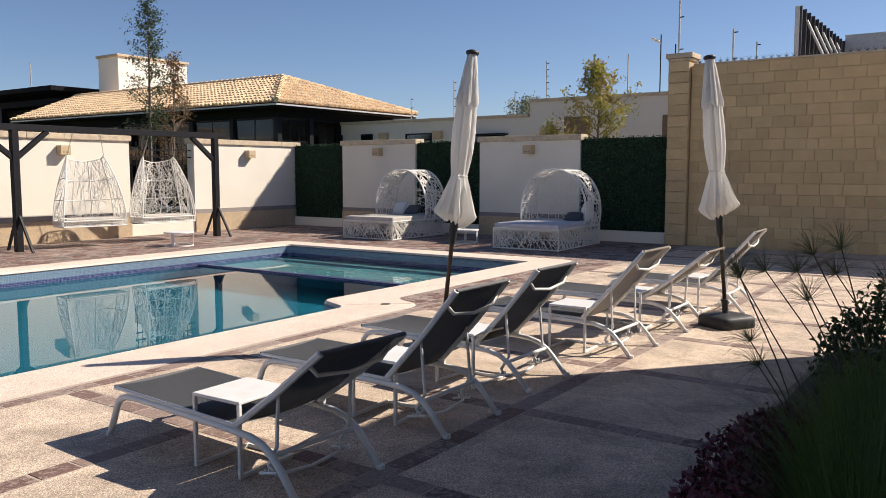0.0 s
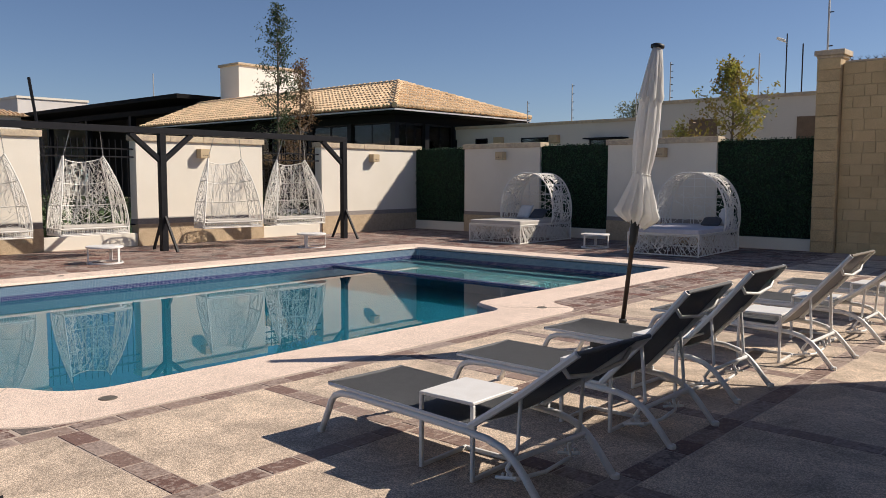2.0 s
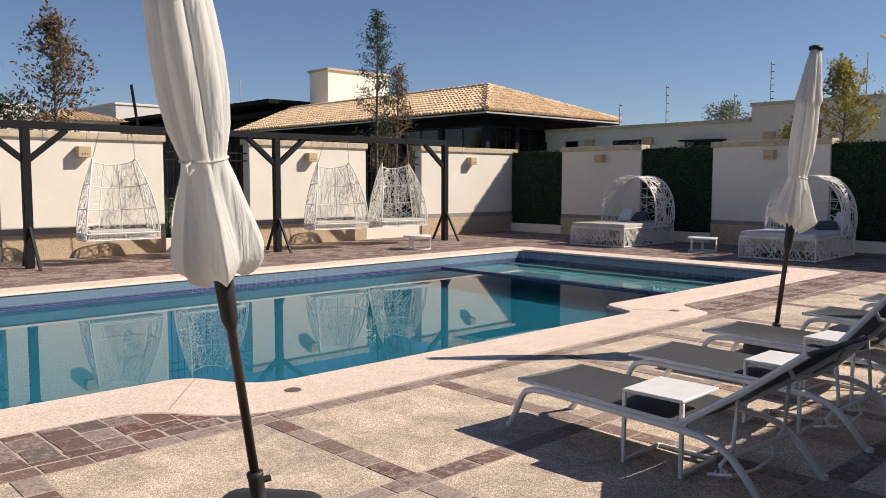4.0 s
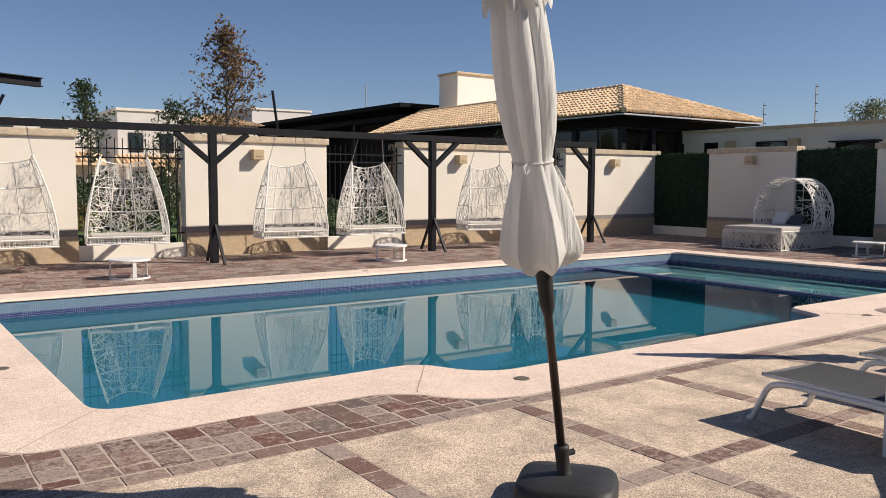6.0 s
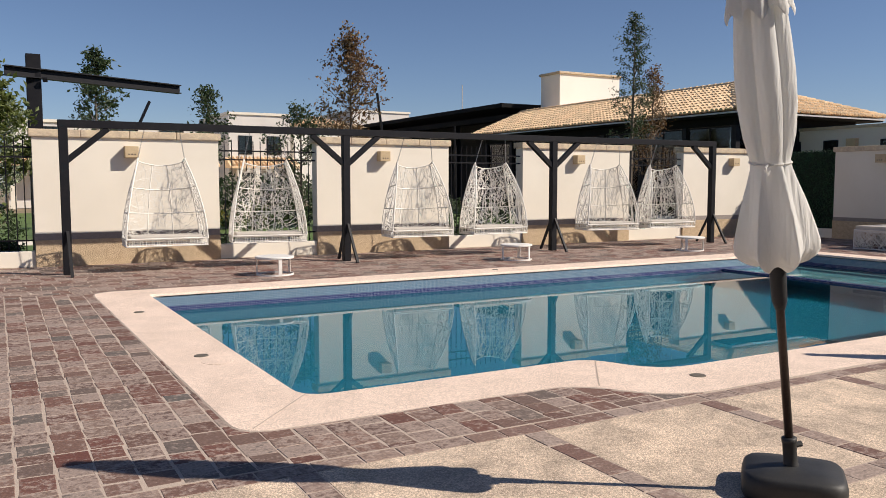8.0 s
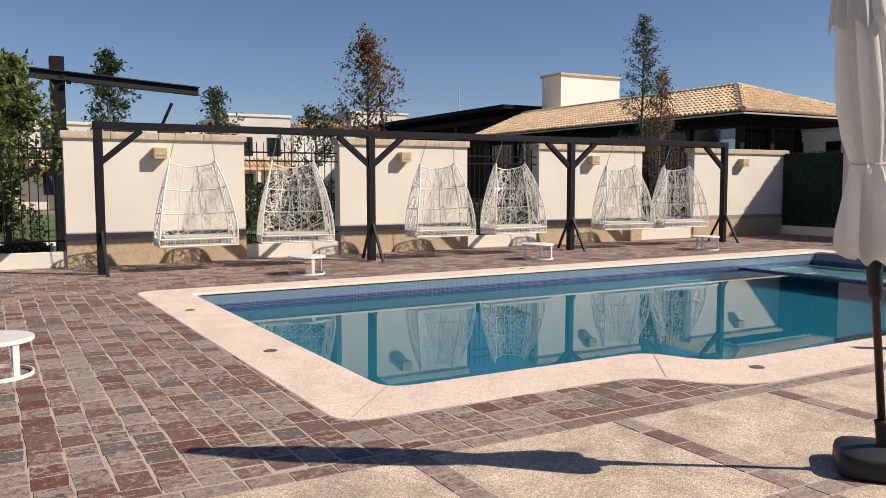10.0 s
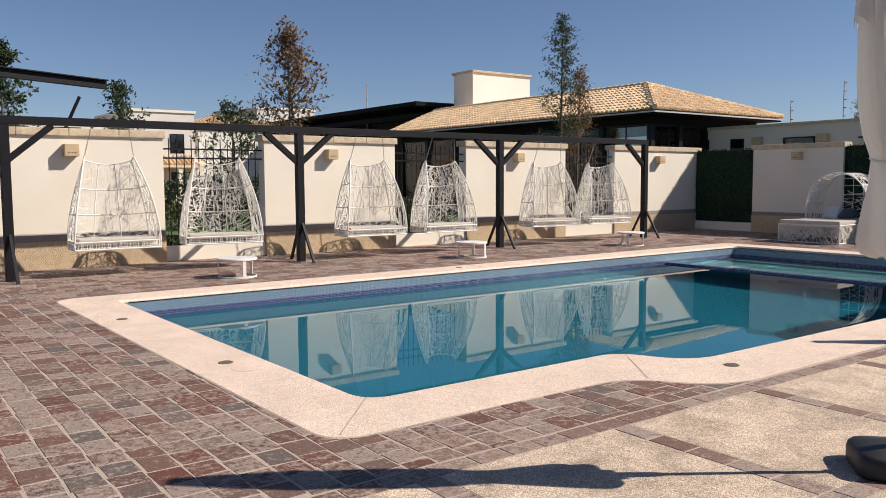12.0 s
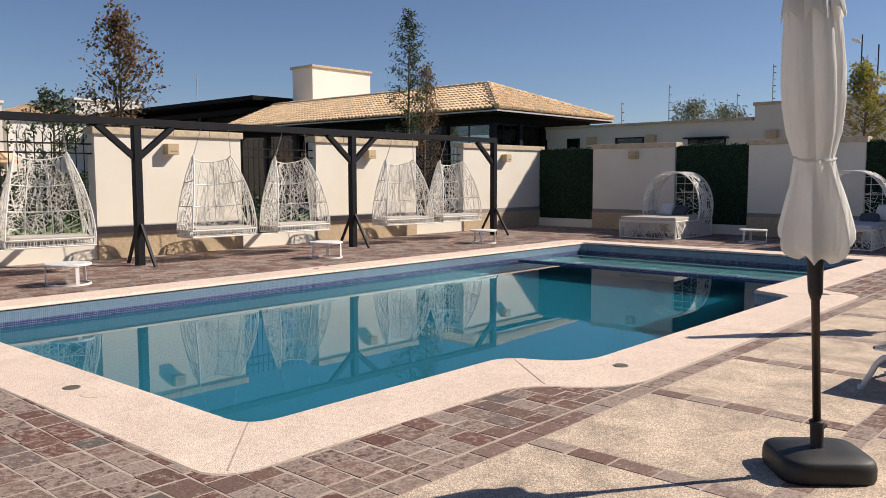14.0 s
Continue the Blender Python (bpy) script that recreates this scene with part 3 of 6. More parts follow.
# drains and covers let into the coping
for (x, y, r) in ((-1.04, 11.39, 0.062), (-0.925, 8.52, 0.066), (2.45, 5.805, 0.066), (7.90, 5.85, 0.064), (5.3, 13.33, 0.055)):
    bm = bmesh.new()
    lathe(bm, [(r, 0), (r, 0.006), (r * 0.86, 0.010), (r * 0.8, 0.007), (r * 0.1, 0.008)], 20)
    d = part("pool_drain", bm, "drain")
    d.matrix_basis = pose(x, y, 0.001)
    tagged(d, "round tarnished metal drain cover set in the coping", "drain", "drains in the coping")
bm = bmesh.new()
lathe(bm, [(0.135, 0), (0.135, 0.005), (0.128, 0.006), (0.02, 0.006)], 24)
d = part("skimmer_lid", bm, "coping")
d.matrix_basis = pose(-0.85, 8.22, 0.001)
tagged(d, "round pebble-finished skimmer lid flush in the coping", "lid")

# bedding under all paving
terrace = structure("terrace_floor", sheet_round_pool([(-8.0, -9.0), (18.13, -9.0), (18.13, 17.83), (-8.0, 17.83)], -0.0015), "grout",
                    "sandy mortar bed of the paved pool terrace", "floor")


# ---- walls ----
SW = 17.80      # face of the wall behind the swings
FW = 18.10      # face of the wall behind the daybeds
TH = 0.30


def pier(name, x0, x1, y0, y1, face, label):
    """Plastered wall length with stone cladding below, a grey line and a stone cap. face: which way its seen side looks."""
    t = thing(name, label, "wall", kind="structure")
    part("plaster", boxes((x0, x1, y0, y1, 0.56, 2.41)), "plaster", t)
    e = 0.03
    part("cladding", boxes((x0 - (e if face == "x" else 0.0), x1 + 0.0, y0 - (e if face == "y" else 0.0), y1, 0.0, 0.50)), "wainscot", t, "tan stone cladding")
    part("band", boxes((x0 - 0.012, x1, y0 - 0.012, y1, 0.50, 0.62)) if face == "y" else boxes((x0 - 0.012, x1, y0, y1, 0.50, 0.60)), "band", t, "grey plinth line")
    bm = bmesh.new()
    c = 0.05
    n = max(2, round(max(x1 - x0, y1 - y0) / 0.85))
    for i in range(n):
        if face == "y":
            u0, u1 = x0 - c + (x1 - x0 + 2 * c) * i / n, x0 - c + (x1 - x0 + 2 * c) * (i + 1) / n
            box(bm, u0, u1 - 0.004, y0 - c, y1 + c, 2.41, 2.55, bevel=0.02, seg=2)
        else:
            u0, u1 = y0 - c + (y1 - y0 + 2 * c) * i / n, y0 - c + (y1 - y0 + 2 * c) * (i + 1) / n
            box(bm, x0 - c, x1 + c, u0, u1 - 0.004, 2.41, 2.55, bevel=0.02, seg=2)
    part("cap", bm, "cap", t, "worn pinkish stone cap")
    return t


for i, (a, b) in enumerate(((-1.90, 1.48), (3.58, 6.84), (8.95, 12.40), (14.38, 18.34))):
    pier("wall_north_%d" % (i + 1), a, b, SW, SW + TH, "y", "cream plastered garden wall length with stone base and cap")
for i, (a, b) in enumerate(((13.06, 15.75), (8.09, 10.95))):
    pier("wall_east_%d" % (i + 1), FW, FW + TH, a, b, "x", "cream plastered wall length with stone base and cap")
structure("low_wall_north", boxes((-8.0, -1.90, SW + 0.02, SW + 0.22, 0, 0.30), (1.48, 3.58, SW + 0.02, SW + 0.22, 0, 0.30), (6.84, 8.95, SW + 0.02, SW + 0.22, 0, 0.30),
                                  (12.40, 14.38, SW + 0.02, SW + 0.22, 0, 0.30), bevel=0.01), "plaster", "low cream kerb wall under the iron fence", "low wall")
structure("low_wall_east", boxes((FW + 0.02, FW + 0.25, 15.75, 17.80, 0, 0.26), (FW + 0.02, FW + 0.25, 10.95, 13.06, 0, 0.26), (FW + 0.02, FW + 0.25, 5.91, 8.09, 0, 0.26), bevel=0.01),
          "plaster", "low cream kerb wall under the hedge panels", "low wall")


# ---- swing frame ----
def swing_frame():
    t = thing("swing_frame", "long black steel swing frame with braced posts on the paving", "swing frame")
    y = 16.22
    part("beam", boxes((-1.56, 13.88, y - 0.06, y + 0.06, 2.49, 2.62), bevel=0.006), "black_steel", t)
    for x in (-1.48, 3.61, 8.71, 13.80):
        part("post", boxes((x - 0.07, x + 0.07, y - 0.07, y + 0.07, 0.0, 2.49), bevel=0.006), "black_steel", t)
        for s in (-1, 1):
            if (x < 0 and s < 0) or (x > 13 and s > 0):
                continue
            bm = bmesh.new()
            m = Matrix.Translation((x + s * 0.36, y, 2.20)) @ Matrix.Rotation(s * radians(50), 4, "Y")
            box(bm, -0.05, 0.05, -0.05, 0.05, -0.45, 0.45, bevel=0.005, m=m)
            part("brace", bm, "black_steel", t)
        for s in (-1, 1):
            bm = bmesh.new()
            tube(bm, [(x + 0.03, y + s * 0.50, 0.0), (x + 0.01, y + s * 0.06, 0.74)], 0.033, 4)
            part("foot_brace", bm, "black_steel", t)


swing_frame()


def strands(bm, surface, count, rng, r=0.006, lean=1.0, long=(0.25, 0.9), steps=3):
    """Crossing straight resin strands laid over a surface given by (u, v) in 0..1."""
    for _ in range(count):
        u, v = rng.random(), rng.random()
        a = rng.uniform(0, math.pi) if lean >= 1 else math.pi / 2 + rng.uniform(-lean, lean)
        l = rng.uniform(*long)
        pts = []
        for i in range(steps + 1):
            s = (i / steps - 0.5) * l
            uu, vv = u + math.cos(a) * s, v + math.sin(a) * s
            pts.append((min(1.0, max(0.0, uu)), min(1.0, max(0.0, vv))))
        if (Vector(pts[0]) - Vector(pts[-1])).length < 0.08:
            continue
        out = [surface(*p) for p in pts]
        clean = [out[0]]
        for p in out[1:]:
            if (Vector(p) - Vector(clean[-1])).length > 0.015:
                clean.append(p)
        if len(clean) > 1:
            tube(bm, clean, r, 4, caps=False)
    return bm


# ---- hanging swing seats ----
def swing_seat():
    """Origin under the beam on the paving; the seat faces -y."""
    rng = random.Random(5)
    t = thing("hanging_swing_seat", "white woven-strand hanging swing seat with grey cushion on chains", "swing seat", "swing seats under the steel frame")
    zb, zt = 0.455, 2.00
    fy, by = -0.31, 0.31

    def side_x(v):
        return 0.40 + (0.69 - 0.40) * (1 - v ** 1.6)

    def front_edge(s, v):
        return Vector((s * side_x(v), fy + 0.42 * v ** 2.2, zb + 0.12 + (zt - zb - 0.12) * v))

    def back_edge(s, v):
        return Vector((s * (side_x(v) - 0.015), by - 0.10 * v ** 2, zb + 0.12 + (zt - zb - 0.18) * v))

    for s in (-1, 1):
        bm = bmesh.new()
        tube(bm, [front_edge(s, i / 10) for i in range(11)], 0.0145, 6)
        part("front_rail", bm, "rope", t)
        bm = bmesh.new()
        tube(bm, [back_edge(s, i / 10) for i in range(11)], 0.013, 6)
        part("back_rail", bm, "rope", t)
        bm = bmesh.new()
        strands(bm, lambda u, v: front_edge(s, v).lerp(back_edge(s, v), u), 150, rng, 0.0048, long=(0.12, 0.42))
        for v in (0.33, 0.66):
            tube(bm, [front_edge(s, v), back_edge(s, v)], 0.009, 5)
        part("side_weave", bm, "rope", t)
    bm = bmesh.new()

    def back(u, v):
        p = back_edge(-1, v).lerp(back_edge(1, v), u)
        p.y += 0.10 * math.sin(math.pi * u)
        p.z -= 0.07 * math.sin(math.pi * u) * v
        return p
    strands(bm, back, 380, rng, 0.0047, long=(0.10, 0.34))
    part("back_weave", bm, "rope", t)
    bm = bmesh.new()
    for v in (0.0, 0.33, 0.66, 1.0):
        tube(bm, [back(i / 8, v) for i in range(9)], 0.011, 5)
    for u in (0.33, 0.66):
        tube(bm, [back(u, i / 8) for i in range(9)], 0.009, 5)
    part("back_frame", bm, "rope", t)
    # seat box with short strands round it
    for nm, y0, y1, x0, x1 in (("front_skirt", fy, fy, -0.69, 0.69), ("back_skirt", by, by, -0.675, 0.675)):
        bm = bmesh.new()
        for z in (zb, zb + 0.125):
            tube(bm, [(x0, y0, z), (x1, y1, z)], 0.014, 6)
        n = 30
        for i in range(n + 1):
            x = x0 + (x1 - x0) * i / n
            tube(bm, [(x, y0, zb), (x + rng.uniform(-0.03, 0.03), y1, zb + 0.125)], 0.007, 4, caps=False)
        part(nm, bm, "rope", t)
    for s in (-1, 1):
        bm = bmesh.new()
        for z in (zb, zb + 0.125):
            tube(bm, [(s * 0.69, fy, z), (s * 0.675, by, z)], 0.014, 6)
        for i in range(15):
            k = i / 14
            tube(bm, [(s * (0.69 - 0.015 * k), fy + (by - fy) * k, zb), (s * (0.69 - 0.015 * k), fy + (by - fy) * k + rng.uniform(-0.03, 0.03), zb + 0.125)], 0.007, 4, caps=False)
        part("side_skirt", bm, "rope", t)
    bm = bmesh.new()
    prism(bm, [(-0.65, fy + 0.02), (0.65, fy + 0.02), (0.64, by - 0.02), (-0.64, by - 0.02)], zb + 0.02, zb + 0.035)
    part("seat_pan", bm, "grey_metal", t)
    bm = bmesh.new()
    box(bm, -0.62, 0.62, fy + 0.04, by - 0.06, zb + 0.09, zb + 0.18, bevel=0.03, seg=3)
    part("seat_cushion", bm, "cushion", t, "flat grey-beige cushion", smooth=True)
    for s in (-1, 1):
        top = front_edge(s, 1.0)
        bm = bmesh.new()
        a, b = Vector((s * 0.30, 0.0, 2.49)), Vector((top.x, top.y, top.z))
        n = 26
        d = (b - a) / n
        for i in range(n):
            c = a + d * (i + 0.5)
            side = Vector((0.009, 0, 0)) if i % 2 else Vector((0, 0.009, 0))
            ring = [c + d * 0.62 * math.cos(q) + side * math.sin(q) for q in (2 * math.pi * j / 6 for j in range(6))]
            tube(bm, ring, 0.0035, 4, closed=True)
        part("chain", bm, "chain", t, "galvanised steel chain")
        bm = bmesh.new()
        tube(bm, [top, back_edge(s, 1.0)], 0.014, 6)
        part("top_rail", bm, "rope", t)
    return t


first = swing_seat()
spots = [bx + off for bx in (-1.48, 3.61, 8.71) for off in (1.60, 3.48)]
first.matrix_basis = pose(spots[0], 16.22, 0)
for i, x in enumerate(spots[1:]):
    copy_thing(first, pose(x, 16.22, 0, 0, 0, (-7, -2, 1, -9, -5)[i]))


# ---- low round tables ----
def round_table():
    t = thing("low_round_table", "low white round metal side table with ring base on the paving", "side table", "low round tables")
    bm = bmesh.new()
    lathe(bm, [(0.315, 0.285), (0.325, 0.29), (0.325, 0.315), (0.318, 0.322), (0.02, 0.322)], 40)
    part("tabletop", bm, "white_metal", t)
    bm = bmesh.new()
    n = 40
    rows = []
    for r, z in ((0.30, 0.0), (0.315, 0.0), (0.315, 0.03), (0.30, 0.03)):
        rows.append([bm.verts.new((r * math.cos(2 * math.pi * j / n), r * math.sin(2 * math.pi * j / n), z)) for j in range(n)])
    for a, b in zip(rows, rows[1:] + rows[:1]):
        for j in range(n):
            bm.faces.new((a[j], a[(j + 1) % n], b[(j + 1) % n], b[j]))
    bmesh.ops.recalc_face_normals(bm, faces=bm.faces)
    part("base_ring", bm, "white_metal", t)
    for a in (20, 150, 270):
        q = radians(a)
        bm = bmesh.new()
        box(bm, -0.03, 0.03, -0.006, 0.006, 0.03, 0.285, bevel=0.003, m=Matrix.Translation((0.305 * math.cos(q), 0.305 * math.sin(q), 0)) @ Matrix.Rotation(q + math.pi / 2, 4, "Z"))
        part("leg", bm, "white_metal", t)
    return t


first = round_table()
first.matrix_basis = pose(1.61, 14.52, 0)
for x, y, a in ((6.70, 14.74, 25), (11.47, 14.67, 60), (-3.2, 8.69, 35), (15.78, 9.88, 10)):
    copy_thing(first, pose(x, y, 0, 0, 0, a))


# ---- daybeds ----
def daybed(mattress, wedge):
    """Origin at the bed's middle on the paving; its foot looks to -x and the hood stands over the +x end."""
    rng = random.Random(11)
    t = thing("canopy_daybed", "white strand daybed with arched vault canopy and %s mattress" % wedge, "daybed", "canopy daybeds by the wall")
    hx, hy, h = 1.15, 0.76, 0.45
    for nm, a, b in (("front_skirt", (-hx, hy), (-hx, -hy)), ("side_skirt", (-hx, -hy), (hx, -hy)), ("side_skirt", (hx, hy), (-hx, hy)), ("back_skirt", (hx, -hy), (hx, hy))):
        bm = bmesh.new()
        A, B = Vector((*a, 0)), Vector((*b, 0))
        up = Vector((0, 0, 1))
        for z in (0.02, h):
            tube(bm, [A + up * z, B + up * z], 0.016, 6)
        tube(bm, [A + up * 0.0, A + up * h], 0.016, 6)
        strands(bm, lambda u, v: A.lerp(B, u) + up * (0.02 + (h - 0.02) * v), int((B - A).length * 58), rng, 0.0058, lean=0.27, long=(0.5, 1.3), steps=1)
        part(nm, bm, "rope", t)
    part("base_panel", boxes((-hx + 0.04, hx - 0.04, -hy + 0.04, hy - 0.04, h - 0.05, h)), "grey_metal", t)
    bm = bmesh.new()
    box(bm, -hx + 0.01, hx - 0.03, -hy + 0.01, hy - 0.01, h, h + 0.10, bevel=0.035, seg=3)
    part("mattress", bm, mattress, t, smooth=True)
    front, rear = 0.22, 1.11

    def vault(u, v):
        """u: 0 at the front arch, 1 at the rear; v: from one side of the bed over the crown to the other."""
        a = radians(-20 + 220 * v)
        c = math.cos(a)
        return Vector((front + (rear - front) * u, -math.copysign(abs(c) ** 0.85, c) * 0.80, h + 0.31 + 0.94 * math.sin(a)))

    steps = [k / 24 for k in range(25)]
    for u, r in ((0.0, 0.018), (0.5, 0.012), (1.0, 0.018)):
        bm = bmesh.new()
        tube(bm, [vault(u, v) for v in steps], r, 6)
        part("arch", bm, "rope", t)
    for v in (0.0, 0.14, 0.29, 0.43, 0.57, 0.71, 0.86, 1.0):
        bm = bmesh.new()
        tube(bm, [vault(0, v), vault(1, v)], 0.010, 5)
        part("rail", bm, "rope", t)
    bm = bmesh.new()
    for k in range(3):
        strands(bm, lambda u, v: vault(u, (k + v) / 3), 66, rng, 0.0085, long=(0.25, 0.75), steps=3)
    part("vault_weave", bm, "rope", t)
    # open lattice that closes the head end
    bm = bmesh.new()
    for v in (0.20, 0.28, 0.36, 0.44):
        a, b = vault(1, v), vault(1, 1 - v)
        tube(bm, [a, b], 0.008, 5)
    for y in (-0.5, -0.25, 0.0, 0.25, 0.5):
        top = h + 0.31 + 0.94 * math.sqrt(1 - (abs(y) / 0.80) ** 2.35)
        tube(bm, [Vector((rear, y, h)), Vector((rear, y, top))], 0.008, 5)
    strands(bm, lambda u, v: Vector((rear, -0.74 + 1.48 * u, h + 0.05 + 0.75 * v)), 70, rng, 0.0065, long=(0.10, 0.34), steps=1)
    part("head_lattice", bm, "rope", t)
    return t


def pillow(colour, label):
    bm = bmesh.new()
    n = 12
    for s in (1, -1):
        g = [[bm.verts.new(((i / n - 0.5) * 0.40, (j / n - 0.5) * 0.40, s * 0.075 * (max(0.0, (1 - (2 * i / n - 1) ** 2) * (1 - (2 * j / n - 1) ** 2))) ** 0.45)) for j in range(n + 1)] for i in range(n + 1)]
        for i in range(n):
            for j in range(n):
                f = (g[i][j], g[i + 1][j], g[i + 1][j + 1], g[i][j + 1])
                bm.faces.new(f if s > 0 else f[::-1])
    bmesh.ops.remove_doubles(bm, verts=bm.verts, dist=0.002)
    return tagged(part("pillow", bm, colour, smooth=True), label, "pillow", "pillows on the daybeds")


d1 = daybed("cushion", "beige")
d1.matrix_basis = pose(16.40, 12.42, 0, 0, 0, 2)
d2 = daybed("cushion_lilac", "pale lilac")
d2.matrix_basis = pose(16.22, 7.94, 0, 0, 0, 3)
pillow("pillow_white", "square white pillow leaning on the daybed mattress").matrix_basis = pose(16.98, 12.72, 0.70, 0, -55, 0)
pillow("pillow_dark", "square charcoal pillow leaning on the daybed mattress").matrix_basis = pose(17.02, 12.33, 0.655, 0, -32, 8)
pillow("pillow_white", "square white pillow leaning on the daybed mattress").matrix_basis = pose(17.06, 7.40, 0.735, 0, -72, -30)
pillow("pillow_dark", "square charcoal pillow lying on the daybed mattress").matrix_basis = pose(16.86, 7.62, 0.635, 0, -20, 12)


# ---- sun loungers and their tables ----
def lounger(top, cloth, words):
    """Origin on the ground at the middle of the rear feet; the foot end looks to +y. top: y and z of the head end."""
    t = thing("sun_lounger", "light grey aluminium sun lounger with %s" % words, "sun lounger", "row of sun loungers")
    w = 0.305
    foot = Vector((0.48, 0.312))
    head = Vector(top)
    at = lambda k, off=0.0: (foot.lerp(head, k).x + off * (head - foot).normalized().y * -1, foot.lerp(head, k).y + off * (head - foot).normalized().x)
    for s in (-1, 1):
        bm = bmesh.new()
        line = [(s * w, 1.745, 0.0), (s * w, 1.695, 0.10), (s * w, 1.64, 0.215), (s * w, 1.605, 0.255), (s * w, 1.54, 0.28), (s * w, 1.42, 0.288), (s * w, 0.95, 0.285), (s * w, 0.52, 0.28),
                (s * w, 0.36, 0.272), (s * w, 0.26, 0.248), (s * w, 0.18, 0.20), (s * w, 0.12, 0.14), (s * w, 0.0, 0.0)]
        tube(bm, line, 0.0205, 8)
        part("leg_rail", bm, "grey_metal", t, smooth=True)
        for y in (1.745, 0.0):
            bm = bmesh.new()
            lathe(bm, [(0.025, 0.0), (0.026, 0.02), (0.023, 0.028)], 10, (s * w, y, 0))
            part("foot_cap", bm, "white_metal", t)
        bm = bmesh.new()
        tube(bm, [(s * w, 1.66, 0.318), (s * w, 1.0, 0.315), (s * w, 0.44, 0.308)], 0.012, 6)
        part("seat_rail", bm, "grey_metal", t)
        bm = bmesh.new()
        tube(bm, [(s * w, *at(0)), (s * w, *at(0.5, 0.012)), (s * w, *at(1))], 0.019, 6)
        part("back_rail", bm, "grey_metal", t)
        bm = bmesh.new()
        tube(bm, [(s * 0.262, *at(0.45)), (s * 0.262, 0.20, 0.24), (s * 0.262, 0.27, 0.13)], 0.011, 6)
        part("back_strut", bm, "grey_metal", t)
        bm = bmesh.new()
        for k in range(3):
            box(bm, s * 0.262 - 0.006, s * 0.262 + 0.006, 0.23 + 0.03 * k, 0.238 + 0.03 * k, 0.095 - 0.008 * k, 0.12 - 0.008 * k)
        tube(bm, [(s * 0.262, 0.20, 0.10), (s * 0.262, 0.34, 0.07)], 0.010, 5)
        part("ratchet", bm, "grey_metal", t)

    def sling(rows, sag):
        bm = bmesh.new()
        n = 8
        g = []
        for y, z in rows:
            g.append([bm.verts.new((-w + 2 * w * i / n, y, z - sag * math.sin(math.pi * i / n))) for i in range(n + 1)])
        for a, b in zip(g, g[1:]):
            for i in range(n):
                bm.faces.new((a[i], a[i + 1], b[i + 1], b[i]))
        bmesh.ops.solidify(bm, geom=bm.faces[:], thickness=0.006)
        return bm
    part("seat_sling", sling([(1.68, 0.331), (1.3, 0.328), (1.0, 0.326), (0.7, 0.322), (0.48, 0.315)], 0.012), "sling", t, smooth=True)
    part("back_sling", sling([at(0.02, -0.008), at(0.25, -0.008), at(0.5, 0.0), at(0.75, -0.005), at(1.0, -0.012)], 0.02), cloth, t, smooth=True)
    for nm, pts in (("foot_bar", [(-w, 1.665, 0.321), (w, 1.665, 0.321)]), ("head_bar", [(-w, *at(1)), (w, *at(1))]),
                    ("cross_bar", [(-w, 1.1, 0.28), (w, 1.1, 0.28)]), ("rear_bar", [(-w, 0.19, 0.205), (w, 0.19, 0.205)])):
        bm = bmesh.new()
        wrapped = nm in ("foot_bar", "head_bar")
        tube(bm, pts, 0.012 if wrapped else 0.014, 8)
        part(nm, bm, (cloth if nm == "head_bar" else "sling") if wrapped else "grey_metal", t)
    bm = bmesh.new()
    tube(bm, [(-w, *at(0.86)), (-0.23, *at(0.80, 0.05)), (0, *at(0.78, 0.07)), (0.23, *at(0.80, 0.05)), (w, *at(0.86))], 0.012, 6)
    part("back_stay", bm, "grey_metal", t, smooth=True)
    bm = bmesh.new()
    tube(bm, [(-0.262, 0.27, 0.13), (-0.235, 0.24, 0.075), (0.0, 0.225, 0.06), (0.235, 0.24, 0.075), (0.262, 0.27, 0.13)], 0.011, 6)
    part("prop_bar", bm, "grey_metal", t, smooth=True)
    return t


def c_table():
    """Origin at the table's middle on the ground; the open side looks to +x."""
    t = thing("lounger_side_table", "white square metal side table standing over the lounger edge", "side table", "square tables between the loungers")
    w, d, h = 0.205, 0.187, 0.425
    bm = bmesh.new()
    box(bm, -w, w, -d, d, h - 0.018, h, bevel=0.004)
    part("tabletop", bm, "white_metal", t)
    for y in (-d + 0.011, d - 0.011):
        part("leg", boxes((-w, -w + 0.022, y - 0.011, y + 0.011, 0.022, h - 0.018), bevel=0.003), "white_metal", t)
        part("runner", boxes((-w, w, y - 0.011, y + 0.011, 0.0, 0.022), bevel=0.003), "white_metal", t)
    part("base_bar", boxes((w - 0.022, w, -d + 0.022, d - 0.022, 0.0, 0.022), bevel=0.003), "white_metal", t)
    return t


low = lounger((-0.18, 0.79), "sling", "dark mesh sling, back half raised")
low.matrix_basis = pose(3.215, 2.345, 0, 0, 0, -3)
dark = lounger((-0.07, 0.93), "sling", "dark mesh sling, back raised high")
dark.matrix_basis = pose(4.463, 2.322, 0)
copy_thing(dark, pose(5.68, 2.415, 0, 0, 0, -1))
# far loungers: backs take the sunlit sling colour, seats stay grey
pale = lounger((-0.10, 0.955), "sling_sunlit", "mesh back coloured beige as if sunlit, raised high")
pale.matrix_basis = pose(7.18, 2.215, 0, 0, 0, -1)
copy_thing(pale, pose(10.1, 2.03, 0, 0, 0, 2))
half = lounger((-0.19, 0.84), "sling_sunlit", "mesh back coloured beige as if sunlit, half raised")
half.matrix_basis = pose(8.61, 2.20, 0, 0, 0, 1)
first = c_table()
first.matrix_basis = pose(3.165, 3.04, 0, 0, 0, 2)
